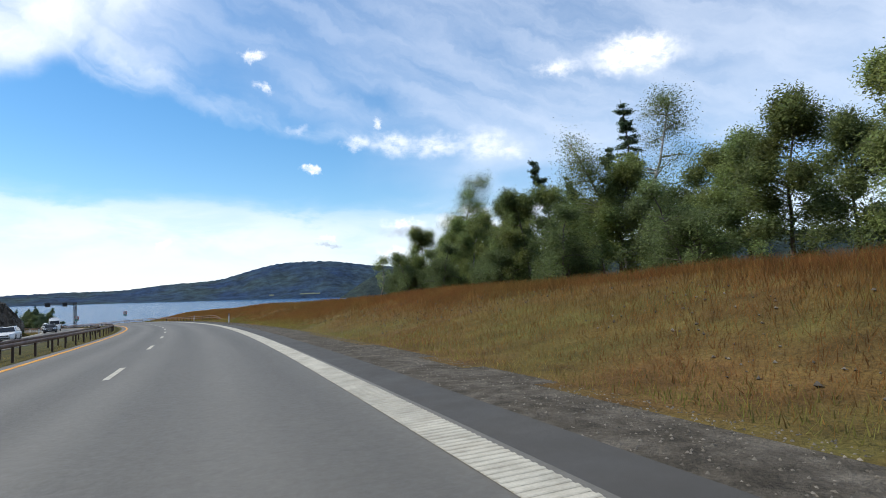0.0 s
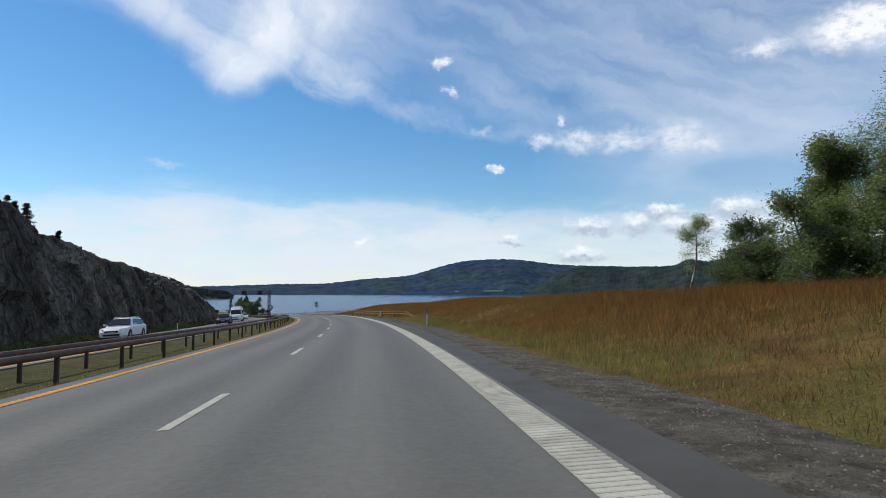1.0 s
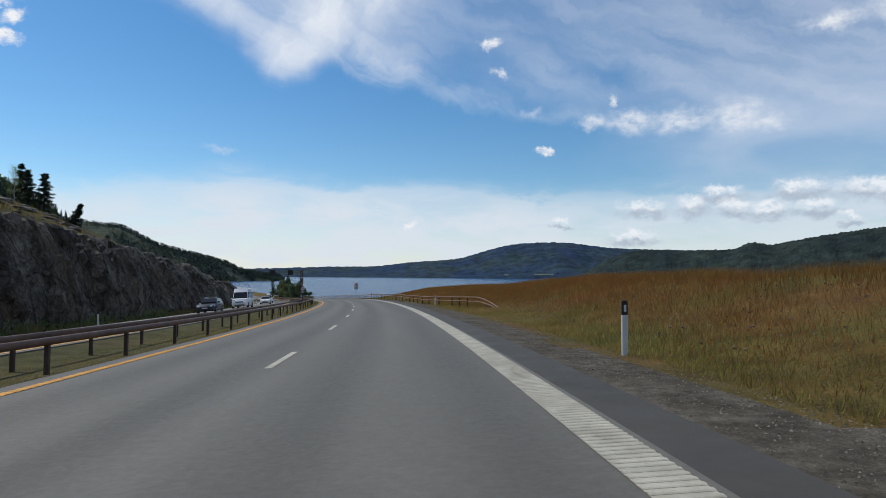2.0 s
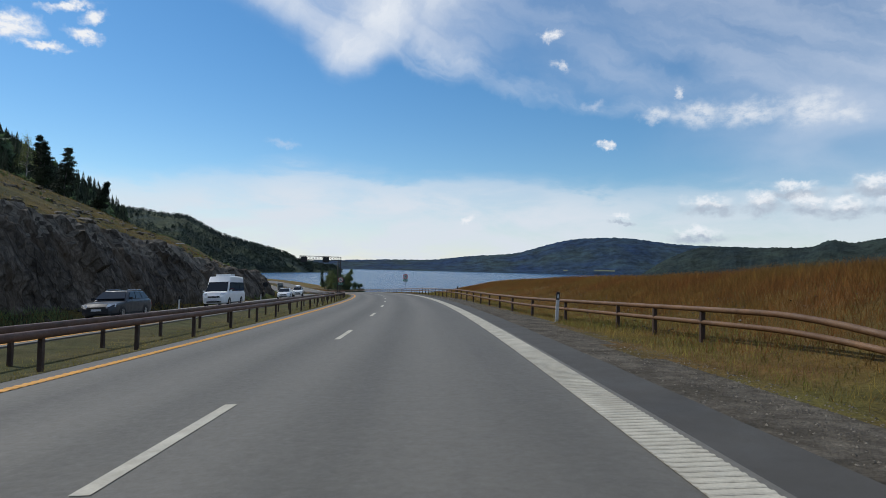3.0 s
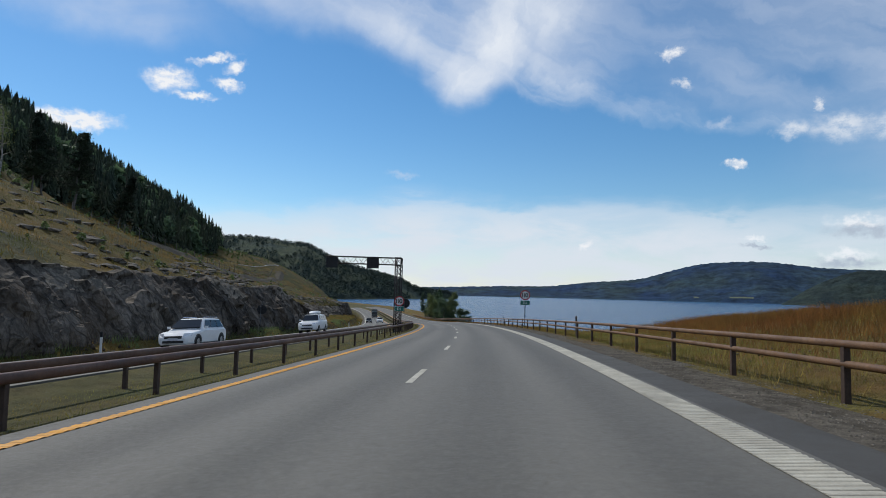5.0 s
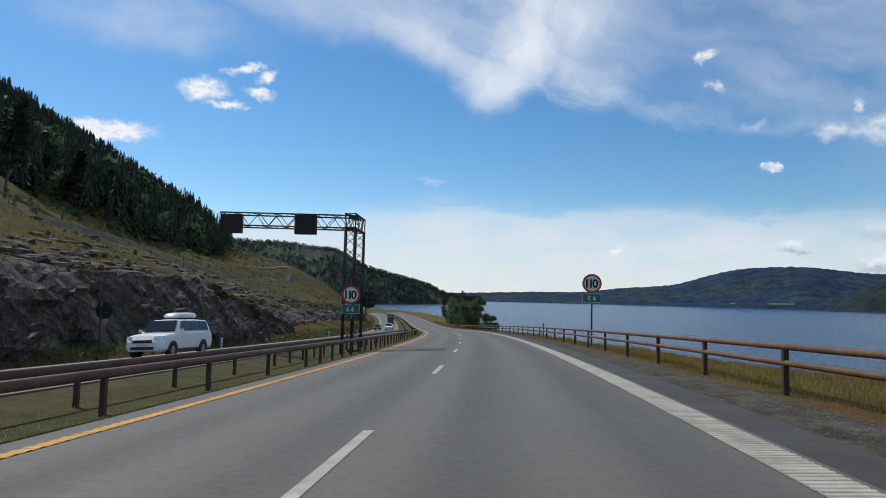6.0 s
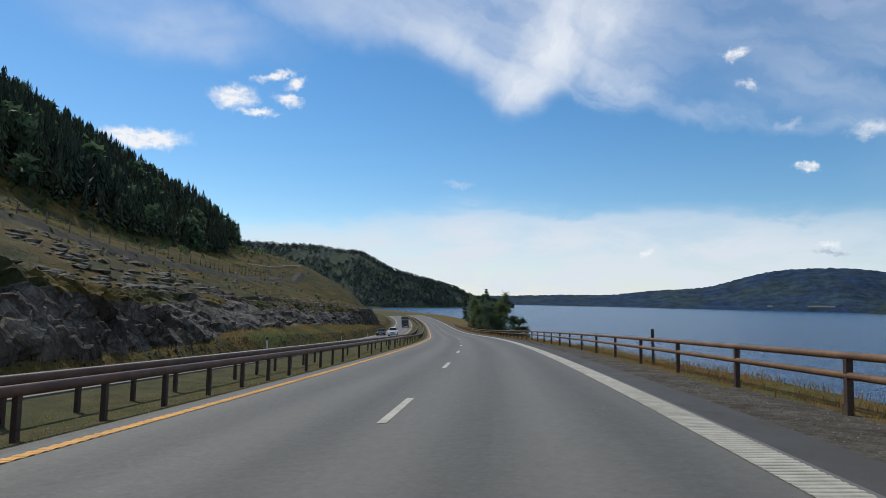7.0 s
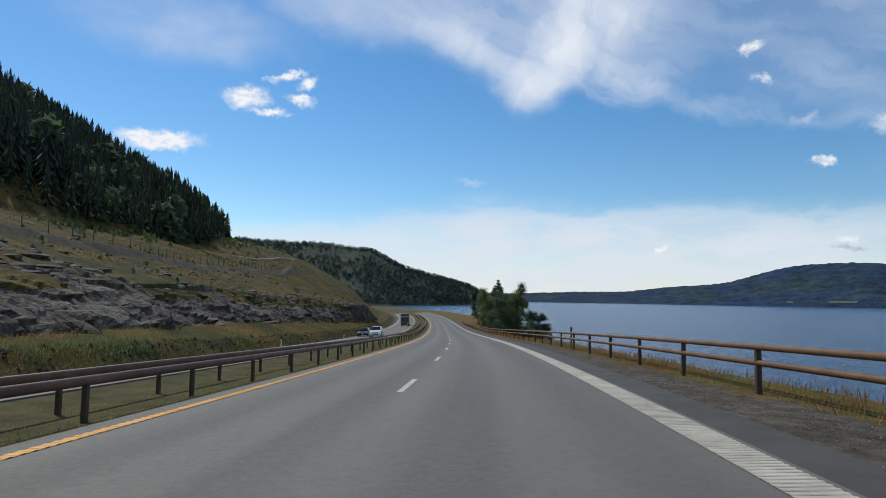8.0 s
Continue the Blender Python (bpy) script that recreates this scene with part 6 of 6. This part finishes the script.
    part("grille_bar", join("grille_bar", [box(0, f + 0.015, nose - 0.02, h2 * 0.9, 0.02, 0.02)]), CHROME, ob)
    part("bumper_intake", join("bumper_intake", [box(0, f - 0.04, clear + 0.16, h2 * 1.15, 0.1, 0.12)]), TRIM, ob)
    part("plate", join("plate", [box(0, f + 0.025, clear + 0.29, 0.5, 0.015, 0.11)]), PLATE, ob, "plain pale number plate")
    part("sill", join("sill", [box(0, 0, clear + 0.02, W * 0.97, L * 0.5, 0.1)]), TRIM, ob)
    return ob


def drive(ob, s, o):
    p = at(s, o, 0.0)
    q = at(s + 1.0, o, 0.0)
    pitch = math.degrees(math.asin(q[2] - p[2]))
    ob.matrix_basis = Matrix.Translation(tuple(p)) @ pose(0, 0, 0, 0, 0, facing(s)) @ pose(0, 0, 0, pitch, -math.degrees(math.atan(BANK)), 0) @ pose(0, 0, 0, 0, 0, 180)
    return ob


drive(car("white estate car with silver roof rails driving towards us", CARWHITE, rails=True), 76.8, -16.3)
drive(car("dark blue-grey estate car with roof rails", CARDARK, rails=True, H=1.46), 124.3, -16.1)
drive(car("white compact estate car with dark windows", CARWHITE, L=4.5, H=1.5, rails=True, tail=-2.1), 181.5, -15.6)

_van = car("tall white minibus van with dark side windows", CARWHITE, L=6.9, W=2.0, H=2.55, hood=1.22, belt=1.22, base=2.55, roof0=1.35, roof1=-3.2, tail=-3.42, clear=0.25, r=0.36,
           wheels=(2.35, -1.75), category="van", name="van", nose=0.85, roof_w=0.43, glass_top=2.02)
part("roof_unit", join("roof_unit", [box(0, -0.4, 2.62, 1.2, 1.9, 0.2, 0.15)]), CARWHITE, _van, "white rooftop air unit")
drive(_van, 145.0, -15.9)

_pick = car("white double-cab pickup with canopy and roof box", CARWHITE, L=5.25, W=1.82, H=1.80, hood=1.12, belt=1.22, base=1.25, roof0=0.55, roof1=-2.35, tail=-2.5, clear=0.36, r=0.38,
            wheels=(1.62, -1.45), category="pickup", name="pickup", nose=0.85)
part("roof_box", join("roof_box", [loft([(0.2, [(0, 1.9), (0.3, 1.9), (0.34, 1.93), (0.3, 1.95), (0, 1.96)]), (-0.1, [(0, 1.87), (0.36, 1.87), (0.42, 1.95), (0.36, 2.08), (0, 2.12)]), (-1.6, [(0, 1.87), (0.36, 1.87), (0.42, 1.97), (0.36, 2.12), (0, 2.16)]), (-1.8, [(0, 1.9), (0.3, 1.9), (0.36, 1.97), (0.3, 2.05), (0, 2.08)])])], True), CARWHITE, _pick, "white roof box")
for _y in (-0.2, -1.3):
    part("roof_bar", join("roof_bar", [box(0, _y, 1.83, 1.25, 0.06, 0.05)]), TRIM, _pick)
drive(_pick, 208.6, -15.6)

drive(car("white sport utility car far along the oncoming lanes", CARWHITE, L=4.6, W=1.86, H=1.7, hood=1.02, belt=1.12, clear=0.25, nose=0.75, r=0.36), 337.0, -13.2)
drive(car("small dark car beside a white one on the oncoming lanes", CARBLACK, L=4.3, H=1.48), 347.0, -16.4)


def truck():
    ob = thing("truck", "dark green box truck on the oncoming lanes", "truck", "oncoming vehicles")
    part("cargo_box", join("cargo_box", [box(0, -1.3, 2.2, 2.45, 6.4, 2.75, 0.05)]), CARGREEN, ob, "dark cargo box")
    part("box_frame", join("box_frame", [box(0, 1.92, 3.58, 2.5, 0.08, 0.1), box(1.22, 1.92, 2.2, 0.08, 0.08, 2.7), box(-1.22, 1.92, 2.2, 0.08, 0.08, 2.7)]), TRIM, ob)
    part("cab", join("cab", [loft([(4.15, [(0, 0.5), (1.1, 0.5), (1.18, 0.6), (1.18, 1.5), (1.12, 1.6), (0, 1.62)]), (4.05, [(0, 0.45), (1.14, 0.45), (1.22, 0.6), (1.22, 1.6), (1.12, 2.75), (0, 2.85)]), (2.3, [(0, 0.45), (1.14, 0.45), (1.22, 0.6), (1.22, 1.6), (1.15, 2.95), (0, 3.05)])])]), CARGREEN, ob)
    pane("windscreen", [(-1.05, 4.14, 1.6), (1.05, 4.14, 1.6), (1.0, 4.08, 2.5), (-1.0, 4.08, 2.5)][::-1], CARGLASS, ob, 0.04)
    part("bumper", join("bumper", [box(0, 4.15, 0.62, 2.4, 0.2, 0.4, 0.04)]), TRIM, ob)
    part("chassis", join("chassis", [box(0, -1.0, 0.7, 0.9, 7.6, 0.22)]), TRIM, ob)
    for sd in (1, -1):
        for y in (3.2, -2.6):
            wheel(ob, sd * 1.05, y, 0.48, 0.3)
        part("headlight", join("headlight", [box(sd * 0.95, 4.26, 0.7, 0.35, 0.04, 0.16)]), LENS, ob)
    return ob


drive(truck(), 432.0, -13.4)
# ---- grass, stones, fences ----
def blades(name, s, o, height, width, mat, label, seed, bend=0.35, sink=0.03):
    """Grass: one narrow leaning blade each."""
    rng = np.random.default_rng(seed)
    n = len(s)
    p = at(s, o, 0, False)
    p[:, 2] = ground(s, o) - sink
    a = rng.uniform(0, 6.283, n)
    side = np.stack([np.cos(a), np.sin(a), np.zeros(n)], 1) * (width * rng.uniform(0.6, 1.4, n))[:, None]
    h = height * rng.uniform(0.55, 1.25, n)
    tilt = rng.normal(0, bend, (n, 2)) * h[:, None]
    tip = p + np.stack([tilt[:, 0], tilt[:, 1], h], 1)
    v = np.stack([p - side, p + side, tip], 1).reshape(-1, 3)
    f = np.arange(n * 3).reshape(-1, 3)
    return tagged(part(name, mesh(name, v, f), mat), label, "grass", kind="stuff")


def scatter_grass():
    rng = np.random.default_rng(40)
    # the mound, dense and tall towards its top
    n = 760000
    s, o = rng.uniform(2, 214, n), 4.55 + 11.0 * rng.uniform(size=n) ** 0.9
    dens = 0.55 + 0.45 * rough(s * 0.9, o * 2.2, 1.0)
    keep = (rng.uniform(size=n) < np.clip(dens + 0.25 * ramp(o, 10, 14), 0.12, 1)) & (o < 16.4)
    s, o = s[keep], o[keep]
    hgt = 0.20 + 0.26 * ramp(o, 6, 13) + 0.08 * rough(s, o * 1.5, 6.0)
    green = rng.uniform(size=len(s)) < np.clip(0.95 - 0.32 * (o - 4.9) + 0.6 * rough(s * 0.35, o * 1.1, 9.0), 0.05, 0.9)
    blades("tall_dry_grass", s[~green], o[~green], hgt[~green], 0.0062, STRAW, "tall dry reddish-brown grass over the roadside mound", 41)
    blades("verge_grass", s[green], o[green], hgt[green] * 0.8, 0.008, BLADES, "short green grass along the foot of the mound", 42)
    # median and the ditch by the rock
    n = 60000
    s, o = rng.uniform(10, 330, n), rng.uniform(-9.5, -6.35, n)
    blades("median_grass", s, o, np.full(n, 0.085), 0.009, BLADES, "short worn grass on the median strip", 43)
    n = 80000
    s = rng.uniform(60, 440, n)
    o = -18.8 - (4.2 + set_back(s)) * rng.uniform(size=n)
    blades("ditch_grass", s, o, np.full(n, 0.30), 0.012, HILLSTRAW, "rough grass in the ditch below the rock face", 44)
    n = 45000
    s, o = rng.uniform(60, 300, n), -19.6 - 2.9 * rng.uniform(size=n)
    keep = rough(s * 1.1, o * 1.6, 26.0) + 0.25 * ramp(-o, 20.5, 22.5) > 0.05
    s, o = s[keep], o[keep]
    blades("ditch_weed", s, o, 0.22 + 0.3 * ramp(-o, 20.5, 22.3), 0.016, BUSHLEAF, "green weeds in the ditch below the rock face", 45)
    # lake-side verge
    n = 45000
    s, o = rng.uniform(195, 440, n), 4.5 + 4.5 * rng.uniform(size=n) ** 1.4
    mixg = rng.uniform(size=n) < 0.35
    blades("shore_grass", s[~mixg], o[~mixg], np.full((~mixg).sum(), 0.2), 0.008, STRAW, "dry grass on the bank above the lake", 46)
    blades("shore_weed", s[mixg], o[mixg], np.full(mixg.sum(), 0.16), 0.009, BLADES, "green weeds on the bank above the lake", 47)
    # the open hillside over the cut
    n = 150000
    s, d = rng.uniform(120, 500, n), 26 + 80 * rng.uniform(size=n) ** 1.2
    keep = rough(s * 0.5, d * 0.9, 14.0) + rng.normal(0, 0.3, n) > -0.15
    s, d = s[keep], d[keep] + 0.4 * lean(s[keep])
    blades("hillside_grass", s, -d, 0.36 + 0.16 * rough(s * 1.2, d * 1.4, 19.0), 0.026, HILLSTRAW, "dry grass tussocks over the open hillside", 48)


scatter_grass()


def pebbles(name, s, o, size, mat, label, seed, lift=0.0):
    """Loose angular stones, one small irregular lump each."""
    rng = np.random.default_rng(seed)
    n = len(s)
    c = at(s, o, 0, False)
    c[:, 2] = ground(s, o) + lift
    base = np.array([(1, 0, 0), (0, 1, 0), (-1, 0, 0), (0, -1, 0), (0, 0, 0.8), (0, 0, -0.7)], float)
    v = c[:, None] + base[None] * (size * rng.uniform(0.4, 1.4, n))[:, None, None] * rng.uniform(0.6, 1.3, (n, 6, 1)) + rng.normal(0, 0.12, (n, 6, 3)) * size
    f0 = np.array([(0, 1, 4), (1, 2, 4), (2, 3, 4), (3, 0, 4), (1, 0, 5), (2, 1, 5), (3, 2, 5), (0, 3, 5)])
    f = (np.arange(n)[:, None, None] * 6 + f0[None]).reshape(-1, 3)
    return tagged(part(name, mesh(name, v.reshape(-1, 3), f), mat), label, "stones", kind="stuff")


def scatter_stones():
    rng = np.random.default_rng(60)
    n = 42000
    s, o = rng.uniform(0, 300, n), 3.0 + 1.6 * rng.uniform(size=n) ** 0.8
    pebbles("verge_gravel", s, o, 0.015, STONE_BIT, "loose grey gravel along the asphalt edge", 61)
    n = 5000
    s, o = rng.uniform(0, 200, n), rng.uniform(6, 13, n)
    keep = rough(s * 1.3, o * 2.5, 21.0) > 0.1
    pebbles("mound_stones", s[keep], o[keep], 0.035, STONE_BIT, "small stones showing through the grass of the mound", 62, 0.03)
    n = 420
    s, d = rng.uniform(120, 460, n), 25 + 50 * rng.uniform(size=n) ** 2
    pebbles("hillside_boulders", s, -d - lean(s) * 0.6, 0.34, ROCKTOP, "pale boulders and broken rock on the hillside", 63, 0.05)
    n = 1500
    s, o = rng.uniform(60, 440, n), -21.0 - 1.6 * rng.uniform(size=n)
    pebbles("rock_debris", s, o, 0.16, ROCK, "broken stones at the foot of the rock face", 64, 0.03)


scatter_stones()


def slabs(name, s, d, size, mat, label, seed, flatness=0.38):
    """Outcrops: flattened broken lumps sunk in the slope."""
    rng = np.random.default_rng(seed)
    n = len(s)
    bm = bmesh.new()
    bmesh.ops.create_icosphere(bm, subdivisions=1, radius=1.0)
    base = np.array([v.co[:] for v in bm.verts])
    f0 = np.array([[v.index for v in f.verts] for f in bm.faces])
    bm.free()
    c = at(s, -d, 0, False)
    c[:, 2] = ground(s, -d) - 0.12
    k = len(base)
    a = np.interp(s, LINE_S, LINE_H) + np.pi / 2 + rng.normal(0, 0.35, n)
    r = size * rng.uniform(0.35, 1.5, n) ** 1.3
    b = base[None] * rng.uniform(0.65, 1.3, (n, k, 1)) * np.stack([r * rng.uniform(1.0, 2.4, n), r, r * flatness], 1)[:, None]
    x, y = b[..., 0] * np.cos(a)[:, None] - b[..., 1] * np.sin(a)[:, None], b[..., 0] * np.sin(a)[:, None] + b[..., 1] * np.cos(a)[:, None]
    v = c[:, None] + np.stack([x, y, b[..., 2]], -1)
    f = (np.arange(n)[:, None, None] * k + f0[None]).reshape(-1, 3)
    return tagged(part(name, mesh(name, v.reshape(-1, 3), f), mat), label, "rocks", kind="stuff")


def outcrops():
    rng = np.random.default_rng(70)
    n = 3200
    s, d = rng.uniform(105, 520, n), 26 + 60 * rng.uniform(size=n) ** 1.7
    d = d + lean(s) * 0.6 + set_back(s)
    keep = rough(s * 0.55, d * 1.2, 31.0) + rng.normal(0, 0.25, n) > 0.25
    slabs("hillside_outcrops", s[keep], d[keep], 0.5, ROCKTOP, "pale rock slabs breaking through the hillside turf", 71)
    n = 1500
    s = rng.uniform(140, 300, n)
    d = 25.5 + lean(s) + 24 * rng.uniform(size=n) ** 1.6
    keep = rough(s * 0.8, d * 1.5, 37.0) + rng.normal(0, 0.2, n) > 0.1
    slabs("rim_slabs", s[keep], d[keep], 0.62, ROCKTOP, "weathered rock slabs and stones along the rim of the cut", 73, 0.34)
    n = 260
    s, d = rng.uniform(285, 420, n), rng.uniform(23.5, 33.0, n)
    slabs("broken_ledges", s, d + set_back(s) * 0.7, 0.6, ROCKTOP, "pale broken rock ledges above the grassy bank", 72, 0.5)


outcrops()


def track_d(s):
    return np.interp(s, [240, 290, 340, 375, 430, 505], [60, 53, 51, 56, 60, 64])


def hill_track():
    """A gravel track cut level into the slope, with its spoil bank below."""
    s = np.arange(250, 505, 2.5)
    d = track_d(s)
    rows = []
    for k, off in enumerate((2.0, 1.4, -1.2, -1.5, -3.6)):
        v = at(s, -(d + off), 0, False)
        lvl = ground(s, -(d + 1.0)) + 0.05
        v[:, 2] = (ground(s, -(d + off)) - 0.1, lvl, lvl, lvl - 0.15, ground(s, -(d + off)) - 0.2)[k]
        rows.append(v)
    v = np.stack(rows, 1)
    me = mesh("hillside_track", v.reshape(-1, 3), grid_faces(len(s), 5))
    structure("hillside_track", me, TRACKSTONE, "narrow grey gravel track cut across the hillside", "track")


hill_track()


def hill_fence():
    """A tall wildlife fence along a track cut into the hillside."""
    f = thing("wildlife_fence", "tall wire fence on timber posts across the hillside", "fence")
    me = bar_mesh("post", [(0, 0, -0.4), (0, 0, 2.3)], 0.07, 6)
    s = np.arange(250, 500, 5.0)
    d = track_d(s) + 3.2
    tops = at(s, -d, 0, False)
    tops[:, 2] = ground(s, -d)
    for q in tops:
        ob = part("post", me, WOODPOLE, f)
        ob.matrix_basis = Matrix.Translation(tuple(q))
    for h in (0.4, 0.9, 1.4, 1.9, 2.2):
        part("wire", bar_mesh("wire", tops + np.array([0, 0, h]), 0.012, 4), GALV, f)


hill_fence()


def power_pole(s, d):
    p = thing("power_pole", "timber H-frame power line pole on the ridge", "power pole", "power poles")
    for x in (-1.6, 1.6):
        part("leg", bar_mesh("leg", [(x, 0, -0.8), (x, 0, 11.5)], 0.16, 8), WOODPOLE, p)
    part("crossarm", join("crossarm", [box(0, 0, 11.2, 6.5, 0.2, 0.22)]), WOODPOLE, p)
    for x in (-3.0, 0, 3.0):
        part("insulator", bar_mesh("insulator", [(x, 0, 10.3), (x, 0, 11.1)], 0.09, 6), GALV, p)
    v = at(s, -d, 0, False)
    p.matrix_basis = Matrix.Translation((v[0], v[1], float(ground(s, -d)))) @ pose(0, 0, 0, 0, 0, facing(s))


power_pole(640, 150)
power_pole(760, 165)


def track_barrier():
    """A pale low barrier along the track on the hillside."""
    b = thing("track_barrier", "pale low guard barrier beside the hillside track", "barrier")
    s = np.linspace(478, 526, 13)
    d = 82 - 16 * ((s - 478) / 48) ** 0.6
    p = at(s, -d, 0, False)
    p[:, 2] = ground(s, -d)
    part("beam", bar_mesh("beam", p + np.array([0, 0, 0.75]), 0.16, 6), PLATE, b)
    me = join("post", [box(0, 0, 0.35, 0.14, 0.14, 1.1)])
    for q in p[::2]:
        part("post", me, WOODPOLE, b).matrix_basis = Matrix.Translation(tuple(q))


track_barrier()
